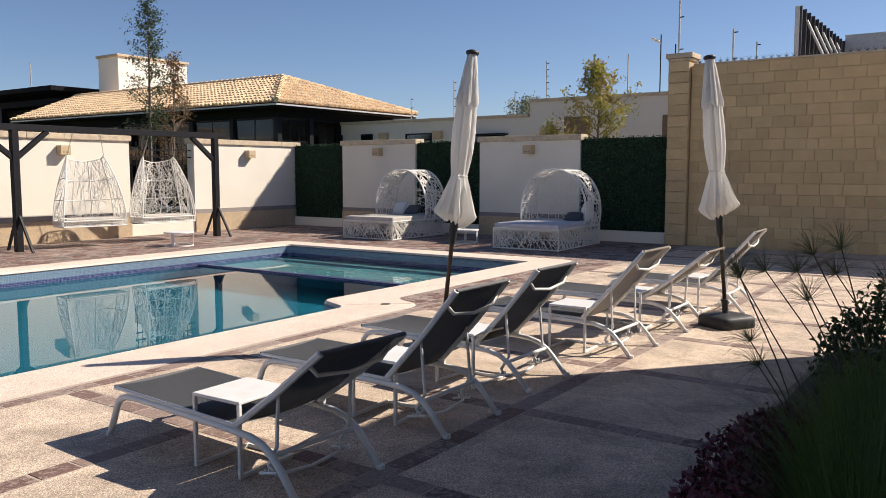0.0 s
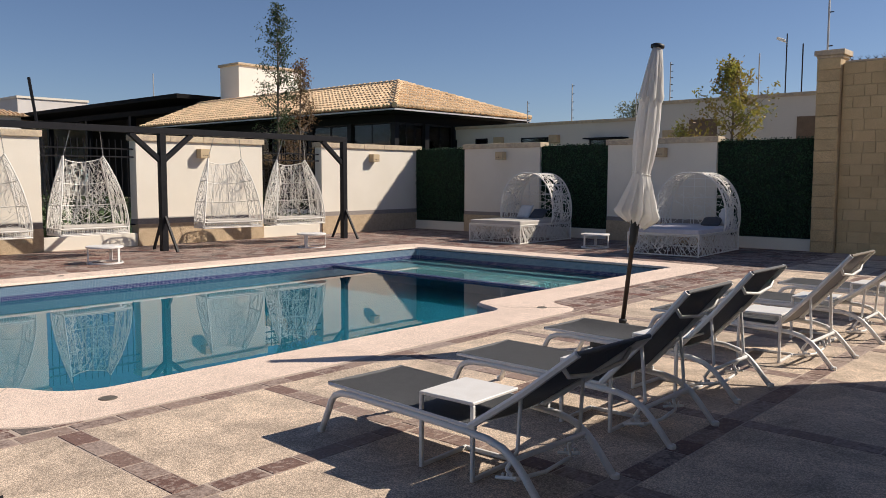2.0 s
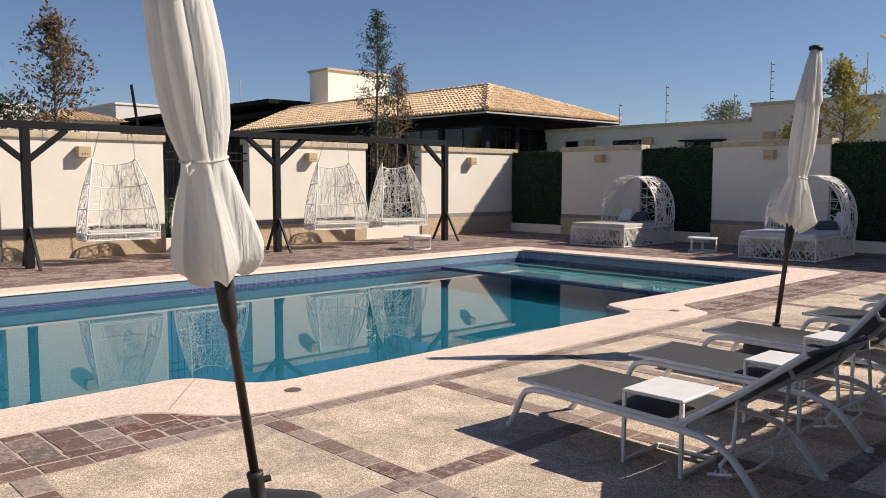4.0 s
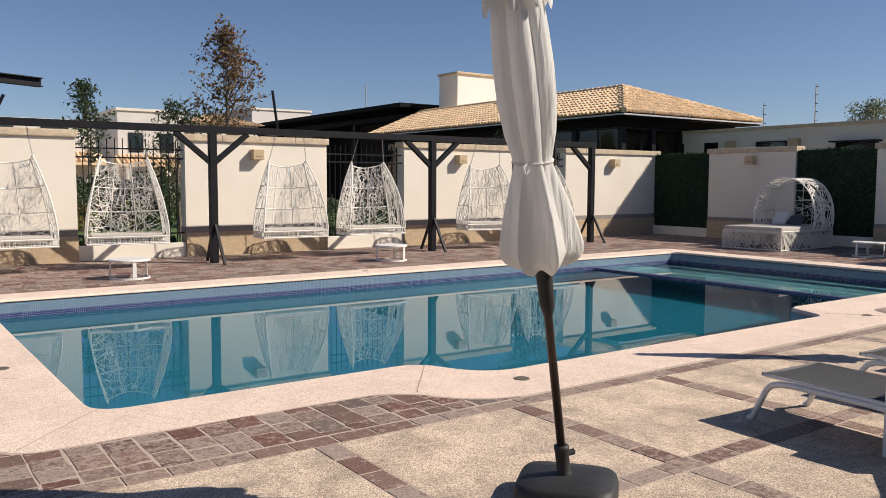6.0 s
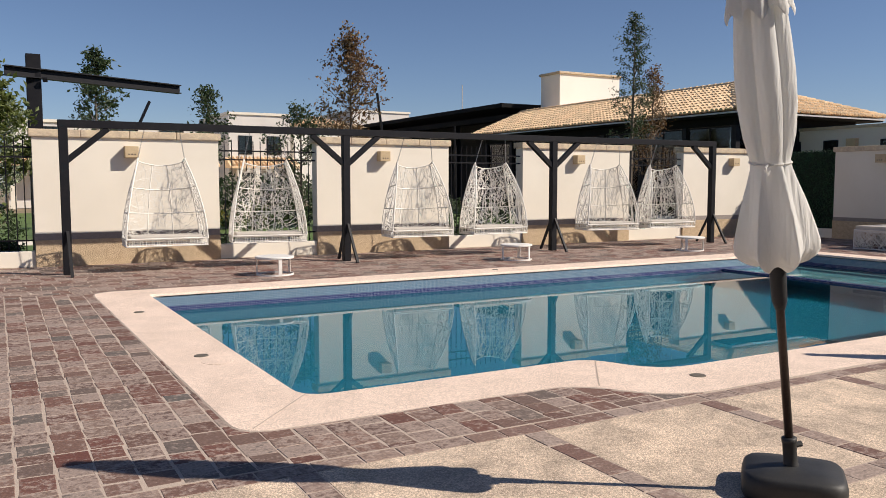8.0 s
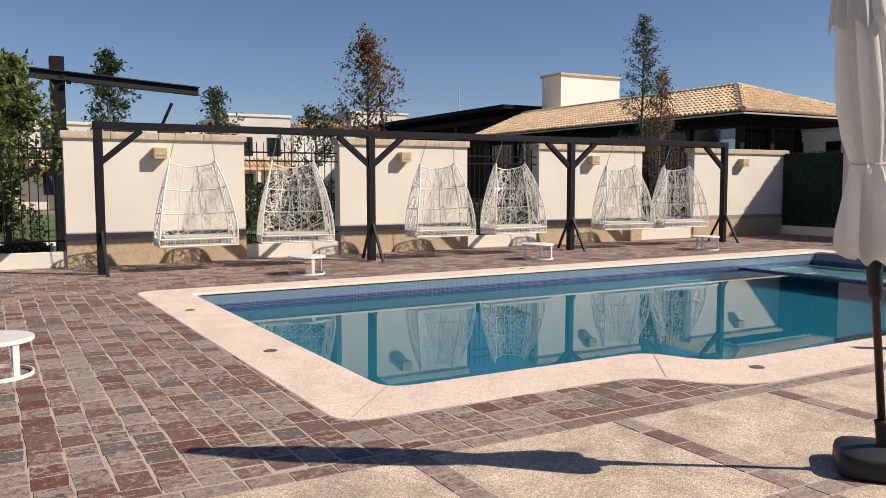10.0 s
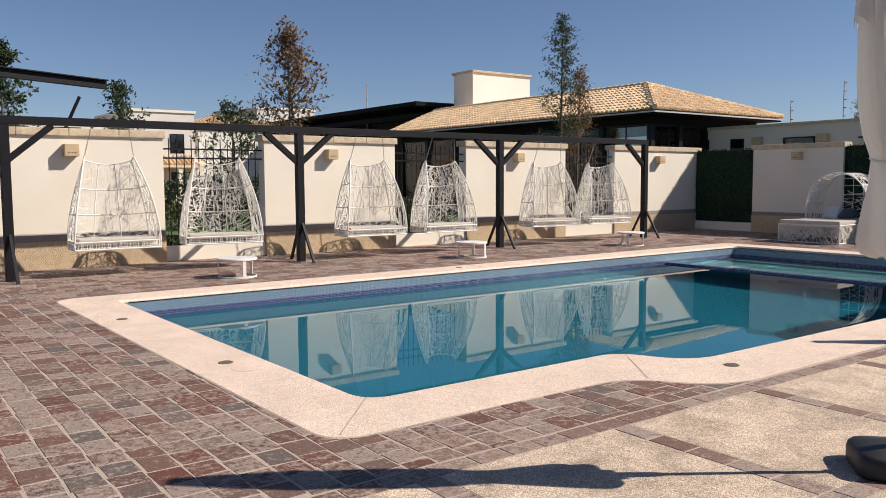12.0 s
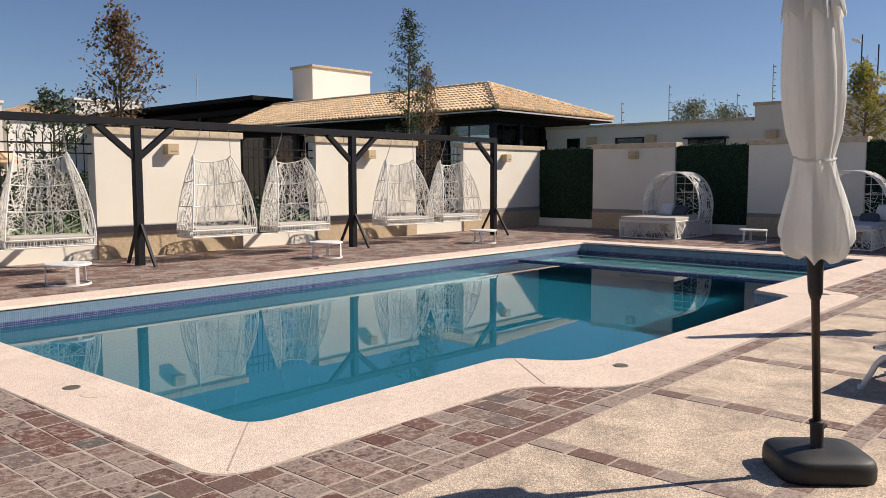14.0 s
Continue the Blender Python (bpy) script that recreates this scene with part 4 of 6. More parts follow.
for x, y, a in ((4.37, 2.93, 2), (5.42, 2.98, -3), (7.02, 2.83, 2), (8.22, 2.78, 3), (9.68, 2.62, -2)):
    copy_thing(first, pose(x, y, 0, 0, 0, a))


# ---- closed parasols ----
def parasol(base, top, seed, turn, girth=(1.12, 0.9, 0.86)):
    """girth: widths of the hem, the tied waist and the upper cloth."""
    rng = random.Random(seed)
    t = thing("closed_parasol", "closed ecru cloth parasol leaning in a black resin base", "parasol", "closed parasols by the pool", at=pose(*base, 0))
    axis = Vector((top[0] - base[0], top[1] - base[1], top[2]))
    tilt = Vector((0, 0, 1)).rotation_difference(axis.normalized()).to_matrix().to_4x4()
    H = axis.length
    tilted = lambda bm: (bmesh.ops.transform(bm, matrix=tilt, verts=bm.verts), bm)[1]
    # weighted base
    bm = bmesh.new()
    prof = [(0.97, 0.0), (1.0, 0.018), (1.0, 0.07), (0.97, 0.098), (0.90, 0.113), (0.5, 0.128), (0.16, 0.134)]
    n = 48
    rings = []
    for k, z in prof:
        ring = []
        for j in range(n):
            q = 2 * math.pi * j / n
            c, s = math.cos(q), math.sin(q)
            e = (abs(c) ** 5 + abs(s) ** 5) ** (-0.2)
            ring.append(bm.verts.new((0.248 * k * c * e, 0.222 * k * s * e, z * 1.08)))
        rings.append(ring)
    for a, b in zip(rings, rings[1:]):
        for j in range(n):
            bm.faces.new((a[j], a[(j + 1) % n], b[(j + 1) % n], b[j]))
    bm.faces.new(rings[0][::-1])
    bm.faces.new(rings[-1])
    bmesh.ops.transform(bm, matrix=Matrix.Rotation(radians(turn), 4, "Z"), verts=bm.verts)
    part("base", bm, "plastic", t, "black ribbed resin base", smooth=True)
    for s in (-1, 1):
        bm = bmesh.new()
        box(bm, s * 0.19 - 0.03, s * 0.19 + 0.03, -0.045, 0.045, 0.104, 0.121, bevel=0.006, m=Matrix.Rotation(radians(turn), 4, "Z"))
        part("filler_cap", bm, "plastic", t)
    bm = bmesh.new()
    lathe(bm, [(0.042, 0.12), (0.040, 0.145), (0.034, 0.155), (0.034, 0.265), (0.037, 0.27), (0.037, 0.29), (0.028, 0.295)], 16)
    part("collar", tilted(bm), "plastic", t, smooth=True)
    bm = bmesh.new()
    tube(bm, [(0.03, -0.01, 0.245), (0.062, -0.02, 0.245)], 0.016, 8)
    part("clamp_knob", tilted(bm), "plastic", t)
    bm = bmesh.new()
    tube(bm, [(0, 0, 0.13), (0, 0, H - 0.03)], 0.021, 12)
    part("pole", tilted(bm), "pole", t, smooth=True)
    bm = bmesh.new()
    lathe(bm, [(0.024, 0.96), (0.036, 1.0), (0.040, 1.15), (0.044, 1.25), (0.03, 1.35)], 14)
    part("runner_hub", tilted(bm), "plastic", t, smooth=True)
    # furled cloth: pleats deep at the hem, gathered at the tie
    ph = [rng.uniform(0, 6.28) for _ in range(8)]
    kz = H / 2.75
    pf = 3.5 if girth[2] > 1 else 5.5

    def fold(q, z, depth, lobes=6):
        big = 2 * abs(math.cos(lobes / 2 * q + ph[0] / 2 + 0.3 * math.sin(2 * q + ph[1]) + 0.3 * math.sin(z * 2.1 + ph[2]))) ** 0.75 - 1.15
        small = abs(math.cos(4 * q + ph[3] + 0.7 * math.sin(z * 1.7 + q))) ** 0.8 - 0.62
        pleat = 0.75 - 2.1 * abs(math.sin(pf * q + ph[4] + 0.55 * math.sin(q + ph[5]) + 0.4 * math.sin(2 * q + ph[6]))) ** 0.8 * 0.75
        k = min(1.0, max(0.0, (1.62 - z) / 0.2))
        wide = girth[2] if z > 1.72 else girth[1] + (girth[2] - girth[1]) * (z - 1.6) / 0.12 if z > 1.6 else girth[1] + (girth[0] - girth[1]) * min(1.0, (1.6 - z) / 0.3)
        return wide * (1.0 + depth * ((big + small * 0.45) * (1 - k) + (pleat + 0.25 * small) * k))
    prof = [(1.080, 0.074, 0.10), (1.095, 0.108, 0.14), (1.12, 0.136, 0.17), (1.15, 0.150, 0.19), (1.19, 0.151, 0.20), (1.25, 0.141, 0.20), (1.32, 0.128, 0.20), (1.40, 0.114, 0.19), (1.50, 0.097, 0.16), (1.575, 0.084, 0.09), (1.60, 0.081, 0.07), (1.625, 0.084, 0.09),
            (1.72, 0.100, 0.13), (1.85, 0.112, 0.14), (2.0, 0.114, 0.14), (2.15, 0.107, 0.14), (2.27, 0.098, 0.14), (2.40, 0.085, 0.14), (2.55, 0.066, 0.12), (2.68, 0.048, 0.08), (2.72, 0.03, 0.03)]
    if girth[2] < 1:
        prof = [(1.085, 0.072, 0.12), (1.125, 0.112, 0.22), (1.165, 0.146, 0.27), (1.20, 0.160, 0.28)] + [(z, r, d * (1.35 if z < 1.55 else 1.0)) for z, r, d in prof[5:]]
    prof = [(1.6 - (1.6 - z) * 0.88 if z < 1.6 else z, r, d) for z, r, d in prof]
    bm = bmesh.new()
    n = 168
    rings = []
    for i, (z, r, dpt) in enumerate(prof):
        ring = []
        for j in range(n):
            q = 2 * math.pi * j / n
            k = fold(q, z, dpt)
            hem = (0.06 * (0.5 - abs(math.sin(pf * q + ph[4] + 0.55 * math.sin(q + ph[5]) + 0.4 * math.sin(2 * q + ph[6])))) + 0.06 * math.cos(q + ph[2])) * max(0.0, 1 - (z - 1.142) / 0.2)
            ring.append(bm.verts.new((r * k * math.cos(q), r * k * math.sin(q), (z - hem * 0.55) * kz)))
        rings.append(ring)
    for a, b in zip(rings, rings[1:]):
        for j in range(n):
            bm.faces.new((a[j], a[(j + 1) % n], b[(j + 1) % n], b[j]))
    part("canopy", tilted(bm), "fabric", t, smooth=True)
    bm = bmesh.new()
    rings = []
    for z, r, dpt in ((2.25, 0.118, 0.17), (2.262, 0.120, 0.17), (2.35, 0.108, 0.15), (2.48, 0.090, 0.13), (2.60, 0.073, 0.10), (2.70, 0.055, 0.05), (2.73, 0.04, 0.0)):
        rings.append([bm.verts.new((r * fold(q + 0.3, z, dpt) * math.cos(q), r * fold(q + 0.3, z, dpt) * math.sin(q), (z - 0.025 * math.cos(8 * q + ph[5]) * (z < 2.3)) * kz)) for q in (2 * math.pi * j / n for j in range(n))])
    for a, b in zip(rings, rings[1:]):
        for j in range(n):
            bm.faces.new((a[j], a[(j + 1) % n], b[(j + 1) % n], b[j]))
    part("vent_flap", tilted(bm), "fabric", t, smooth=True)
    bm = bmesh.new()
    tube(bm, [(0.0835 * fold(q, 1.6, 0.07) * math.cos(q), 0.0835 * fold(q, 1.6, 0.07) * math.sin(q), 1.60 * kz + 0.010 * math.sin(q)) for q in (2 * math.pi * j / 60 for j in range(60))], 0.007, 5, closed=True)
    tube(bm, [(-0.075, -0.05, 1.60 * kz), (-0.115, -0.065, 1.585 * kz), (-0.11, -0.07, 1.55 * kz), (-0.085, -0.065, 1.57 * kz)], 0.006, 5)
    part("tie_strap", tilted(bm), "fabric", t)
    bm = bmesh.new()
    lathe(bm, [(0.055, 2.715 * kz), (0.062, 2.725 * kz), (0.060, 2.745 * kz), (0.03, 2.758 * kz)], 20)
    part("finial", tilted(bm), "plastic", t, "black plastic cap", smooth=True)
    return t


parasol((1.01, 3.79), (0.58, 3.79, 2.87), 3, -50, (1.15, 1.1, 1.15))
parasol((6.36, 3.92), (6.64, 3.75, 2.78), 8, 10)
parasol((8.90, 1.96), (8.74, 2.18, 2.85), 14, -30)


# ---- fittings on the walls ----
def wall_lamp():
    t = thing("wall_lamp", "square sandstone wall lamp with three small holes", "wall lamp", "stone wall lamps")
    part("stone_box", boxes((-0.125, 0.125, -0.20, 0.0, -0.11, 0.11), bevel=0.006), "sandstone", t)
    # near-black plugs; the shade inside the holes is their colour
    for x in (-0.055, 0.0, 0.055):
        bm = bmesh.new()
        tube(bm, [(x, -0.203, -0.045), (x, -0.16, -0.045)], 0.014, 8)
        part("hole", bm, "recess_shade", t)
    return t


first = wall_lamp()
first.matrix_basis = pose(-0.20, SW, 2.15)
for x in (5.12, 10.62, 16.29):
    copy_thing(first, pose(x, SW, 2.15))
for y in (14.33, 9.44):
    copy_thing(first, pose(FW, y, 2.20, 0, 0, -90))


def iron_fence(x0, x1):
    t = thing("iron_fence", "black wrought-iron bar fence between the wall lengths", "fence", "iron fence panels")
    y = SW + 0.12
    for z in (0.48, 2.02, 2.20):
        part("rail", boxes((x0, x1, y - 0.012, y + 0.012, z, z + 0.03)), "black_steel", t)
    n = max(2, round((x1 - x0) / 0.145))
    for i in range(1, n):
        x = x0 + (x1 - x0) * i / n
        bm = bmesh.new()
        tube(bm, [(x, y, 0.30), (x, y, 2.36), (x, y, 2.42)], 0.010, 6)
        part("bar", bm, "black_steel", t)


for a, b in ((-8.0, -1.90), (1.48, 3.58), (6.84, 8.95), (12.40, 14.38)):
    iron_fence(a, b)


def leaf_mesh(name, places, size, rng, material, parent=None, flat=None, aspect=0.5):
    """Many small bent leaves in one mesh. places: points; flat: a direction the leaves face, roughly."""
    k = len(places)
    P = np.asarray(places, dtype=float)
    d = rng.normal(size=(k, 3))
    if flat is not None:
        d = d * 0.75 + np.asarray(flat)
    d /= np.linalg.norm(d, axis=1)[:, None]
    u = np.cross(d, rng.normal(size=(k, 3)))
    u /= np.linalg.norm(u, axis=1)[:, None]
    v = np.cross(d, u)
    s = size * rng.uniform(0.6, 1.3, (k, 1))
    tip, tail = P + u * s, P - u * s * 0.8
    fold = d * s * 0.22
    left, right = P + v * s * aspect + fold, P - v * s * aspect + fold
    V = np.stack([tail, left, tip, right], axis=1).reshape(-1, 3)
    F = [(4 * i, 4 * i + 1, 4 * i + 2) for i in range(k)] + [(4 * i, 4 * i + 2, 4 * i + 3) for i in range(k)]
    me = bpy.data.meshes.new(name)
    me.from_pydata(V.tolist(), [], F)
    me.materials.append(M[material])
    ob = new(name, me)
    if parent is not None:
        ob.parent = parent
    return ob


def hedge_panel(y0, y1, seed):
    rng = np.random.default_rng(seed)
    t = thing("hedge_panel", "dense dark green artificial hedge panel between wall lengths", "hedge", "green hedge panels")
    part("backing", boxes((FW + 0.09, FW + 0.17, y0, y1, 0.26, 2.44)), "hedge_core", t)
    k = int((y1 - y0) * 2.25 * 1150)
    P = np.stack([FW + 0.09 - np.abs(rng.normal(0, 0.022, k)), rng.uniform(y0, y1, k), rng.uniform(0.30, 2.48, k)], axis=1)
    leaf_mesh("leaves", P, 0.030, rng, "hedge_leaf", t, flat=(-0.8, 0, 0.35), aspect=0.6)


for i, (a, b) in enumerate(((15.75, 17.80), (10.95, 13.06), (5.93, 8.09))):
    hedge_panel(a, b, i)


# ---- block wall beyond the loungers ----
structure("wall_block_core", boxes((FW + 0.015, FW + 0.28, -9.0, 5.43, 0.0, 3.97)), "mortar", "mortar core of the tall block wall", "wall")
blockwall = thing("wall_block", "tall tan textured block wall with spikes on top", "wall", kind="structure")
pillar = thing("wall_block_pillar", "tan block pillar with a pale moulded cap", "pillar", kind="structure")
part("core", boxes((FW - 0.10, FW + 0.40, 5.445, 5.90, 0.0, 4.08)), "mortar", pillar)
bm = bmesh.new()
box(bm, FW - 0.16, FW + 0.46, 5.37, 5.97, 4.14, 4.25, bevel=0.02, seg=2)
box(bm, FW - 0.12, FW + 0.42, 5.41, 5.93, 4.08, 4.14, bevel=0.012)
part("cap", bm, "cap", pillar, "pale moulded stone cap")
for i in range(3):
    part("coping", boxes((FW - 0.01, FW + 0.30, -9.0 + 4.80 * i, -9.0 + 4.80 * (i + 1) - 0.006, 3.97, 4.01), bevel=0.008), "cap", blockwall)


# ---- buildings and fences beyond the walls ----
def window(parent, m, w, h, depth=0.12, bars=(0, 0), frame_w=0.05, surround=None):
    """A window in the local x-z plane that looks to -y, set at the pose m."""
    # one closed ring of four mitred members
    f = bmesh.new()
    k, e = w / 2, frame_w
    loops = [[f.verts.new(p) for p in ((-a, y, b), (a, y, b), (a, y, h - b), (-a, y, h - b))] for y in (-0.03, 0.03) for a, b in ((k, 0.0), (k - e, e))]
    fo, fi, bo, bi = loops
    for i in range(4):
        j = (i + 1) % 4
        for q in ((fo[i], fo[j], fi[j], fi[i]), (bo[j], bo[i], bi[i], bi[j]), (fo[j], fo[i], bo[i], bo[j]), (fi[i], fi[j], bi[j], bi[i])):
            f.faces.new(q)
    ob = part("window", f, "black_steel", parent)
    ob.matrix_basis = m
    for i in range(bars[0]):
        x = -w / 2 + w * (i + 1) / (bars[0] + 1)
        part("mullion", boxes((x - 0.02, x + 0.02, -0.025, 0.025, frame_w, h - frame_w)), "black_steel", ob)
    for i in range(bars[1]):
        z = h * (i + 1) / (bars[1] + 1)
        part("transom", boxes((-w / 2 + frame_w, w / 2 - frame_w, -0.022, 0.022, z - 0.02, z + 0.02)), "black_steel", ob)
    g = part("pane", boxes((-w / 2 + frame_w, w / 2 - frame_w, -0.006, 0.006, frame_w, h - frame_w)), "glass", ob)
    return ob


def pavilion():
    x0, x1, y0, y1 = 22.0, 30.95, 22.6, 42.3
    ze, zr, xr = 4.30, 5.74, 25.6
    ya = y0 + 3.35
    t = thing("pavilion", "glass-walled pavilion with clay tile hip roof", "building")
    # glazed walls under the eaves
    a0, a1, b0, b1 = x0 + 0.9, x1 - 0.9, y0 + 0.9, y1 - 0.5
    part("floor_slab", boxes((a0, a1, b0, b1, -0.05, 0.12)), "plaster_white", t)
    part("fascia", boxes((a0 - 0.1, a1 + 0.1, b0 - 0.1, b1, 3.80, 4.12)), "matte_black", t)
    part("soffit", boxes((x0 + 0.05, x1 - 0.05, y0 + 0.05, y1, 4.13, 4.22)), "matte_black", t)
    part("gutter", boxes((x0 - 0.02, x0 + 0.10, y0 - 0.02, y1, 4.19, 4.25), (x0 + 0.10, x1, y0 - 0.02, y0 + 0.10, 4.19, 4.25)), "pale_steel", t)
    part("core", boxes((26.0, 28.4, 34.0, 40.0, 0.12, 3.6)), "shade_wall", t)
    n = 7
    for i in range(n + 1):
        y = b0 + (b1 - b0) * i / n
        part("column", boxes((a0 - 0.12, a0 + 0.12, y - 0.12, y + 0.12, 0.12, 3.80)), "black_steel", t)
    for i in range(n):
        ya_, yb_ = b0 + (b1 - b0) * i / n, b0 + (b1 - b0) * (i + 1) / n
        window(t, pose(a0, (ya_ + yb_) / 2, 0.12, 0, 0, -90), yb_ - ya_ - 0.26, 3.66, bars=(1, 1) if i < 5 else (0, 0))
    m = 4
    for i in range(1, m + 1):
        x = a0 + (a1 - a0) * i / m
        part("column", boxes((x - 0.12, x + 0.12, b0 - 0.12, b0 + 0.12, 0.12, 3.80)), "black_steel", t)
    for i in range(m):
        xa, xb = a0 + (a1 - a0) * i / m, a0 + (a1 - a0) * (i + 1) / m
        window(t, pose((xa + xb) / 2, b0, 0.12), xb - xa - 0.26, 3.66, bars=(2, 3) if i == 0 else (1, 1))
    # roof planes
    bm = bmesh.new()
    c = [Vector(p) for p in ((x0, y0, ze), (x1, y0, ze), (x1, y1, ze), (x0, y1, ze), (xr, ya, zr), (xr, y1, zr))]
    v = [bm.verts.new(p) for p in c]
    for f in ((0, 1, 4), (1, 2, 5, 4), (3, 0, 4, 5), (2, 3, 5)):
        bm.faces.new([v[i] for i in f])
    bm.faces.new([v[i] for i in (0, 3, 2, 1)])
    roof = part("roof", bm, "roof_tile", t)
    # half-round tile courses, overlapping down each plane
    seg, L_, r0, r1 = 5, 0.46, 0.098, 0.078
    tv = []
    for k, (yy, rr, zz) in enumerate(((0.0, r0, 0.030), (-L_, r1, 0.0))):
        for s in range(seg + 1):
            q = math.pi * s / seg
            tv.append((rr * math.cos(q), yy, zz + rr * math.sin(q) * 0.9))
    tf = [(s, s + 1, seg + 2 + s, seg + 1 + s) for s in range(seg)] + [tuple(range(seg, -1, -1))]
    V, F = [], []

    def lay(e0, e1, a0_, a1_):
        """Courses on the plane between the eave e0-e1 and the upper edge a0-a1."""
        along = (e1 - e0).normalized()
        nrm = along.cross((a0_ - e0).normalized() if (a0_ - e0).length > 0.1 else (a1_ - e1).normalized()).normalized()
        if nrm.z < 0:
            nrm = -nrm
        upv = nrm.cross(along)
        if upv.z < 0:
            upv = -upv
        side = upv.cross(nrm)
        width, rise = (e1 - e0).length, (a0_ - e0).dot(upv)
        i0, i1 = (a0_ - e0).dot(along), (a1_ - e0).dot(along)
        step, pitch = 0.40, 0.235
        for row in range(int(rise / step) + 1):
            h = row * step
            k = h / rise
            lo, hi = i0 * k, width + (i1 - width) * k
            for col in range(int((hi - lo) / pitch)):
                o = e0 + along * (lo + pitch * (col + 0.5)) + upv * (h - 0.06 + 0.01 * ((row * 7 + col * 13) % 5)) + nrm * 0.02
                base = len(V)
                for a, b, cc in tv:
                    p = o + side * a - upv * b + nrm * cc
                    V.append(tuple(p))
                F.extend(tuple(base + i for i in f) for f in tf)
    lay(c[3], c[0], c[5], c[4])
    lay(c[0], c[1], c[4], c[4])
    me = bpy.data.meshes.new("roof_tiles")
    me.from_pydata(V, [], F)
    me.materials.append(M["roof_tile"])
    rt = new("roof_tiles", me)
    rt.parent = roof
    tagged(rt, "overlapping sand-coloured clay tiles", kind="stuff")
    bm = bmesh.new()
    for a, b in ((c[0], c[4]), (c[1], c[4]), (c[4], c[5])):
        k = int((b - a).length / 0.36)
        for i in range(k):
            p, q = a.lerp(b, i / k), a.lerp(b, (i + 1.12) / k)
            tube(bm, [p + Vector((0, 0, 0.08)), q + Vector((0, 0, 0.06))], 0.115, 8, r2=0.10)
    part("ridge_tiles", bm, "roof_tile", roof)
    return t


pavilion()


def chimney_block():
    t = thing("rendered_tower", "cream rendered chimney tower above the roofs", "tower")
    part("shaft", boxes((27.15, 31.75, 40.5, 42.4, 0, 8.02)), "plaster_white", t)
    part("coping", boxes((27.04, 31.86, 40.39, 42.51, 8.02, 8.17), bevel=0.03), "cap", t)


chimney_block()


def steel_canopy():
    t = thing("steel_canopy", "flat black steel roof canopy on posts", "canopy")
    part("roof_deck", boxes((24.4, 33.9, 42.6, 68.1, 6.09, 6.34)), "matte_black", t)
    part("lower_beam", boxes((24.96, 25.4, 42.9, 68.1, 5.38, 5.71)), "matte_black", t)
    for y in (43.2, 49.2, 55.3, 61.5, 67.5):
        part("post", boxes((25.0, 25.35, y, y + 0.3, 0, 5.38)), "black_steel", t)
    # the deep shade under the deck is painted as a near-black wall
    part("back_wall", boxes((31.0, 31.3, 42.6, 68.1, 0, 6.09)), "recess_shade", t)
    part("end_wall", boxes((25.5, 31.0, 67.8, 68.05, 0, 6.09)), "shade_wall", t)


steel_canopy()


def service_building():
    """Long low rendered block beyond the daybed wall."""
    t = thing("service_building", "long low rendered building with small dark windows", "building")
    X = 26.5
    part("long_wing", boxes((X, X + 5, 14.1, 25.4, 0, 3.64)), "shade_wall", t)
    part("parapet", boxes((X - 0.06, X + 5.06, 14.15, 25.46, 3.64, 3.76)), "cap", t)
    part("tall_wing", boxes((X - 0.02, X + 6, -4.0, 14.09, 0, 4.16)), "shade_wall", t)
    part("parapet", boxes((X - 0.08, X + 6.06, -4.0, 14.14, 4.16, 4.28)), "cap", t)
    for y, w, z, h in ((23.57, 0.55, 2.5, 0.72), (21.92, 0.62, 2.5, 0.72), (19.2, 1.3, 2.72, 0.46), (15.9, 1.5, 2.6, 0.46)):
        # flat near-black panel paints the unlit depth behind the pane
        part("window_recess", boxes((X - 0.012, X + 0.10, y - w / 2, y + w / 2, z, z + h)), "recess_shade", t)
        window(t, pose(X - 0.03, y, z, 0, 0, -90), w, h)
    for y in (20.95, 18.2, 13.4):
        part("wall_box", boxes((X - 0.22, X - 0.001, y - 0.2, y + 0.2, 2.95, 3.25), bevel=0.01), "sandstone", t)
    part("door_panel", boxes((X - 0.05, X - 0.021, 11.7, 12.7, 0, 3.58)), "brown_panel", t)
    part("door_panel", boxes((X - 0.05, X - 0.021, 8.45, 9.1, 0, 3.52)), "brown_panel", t)
    for y, w in ((15.85, 1.65),):
        part("awning", boxes((X - 0.5, X - 0.001, y - w / 2, y + w / 2, 3.02, 3.07)), "black_steel", t)


service_building()


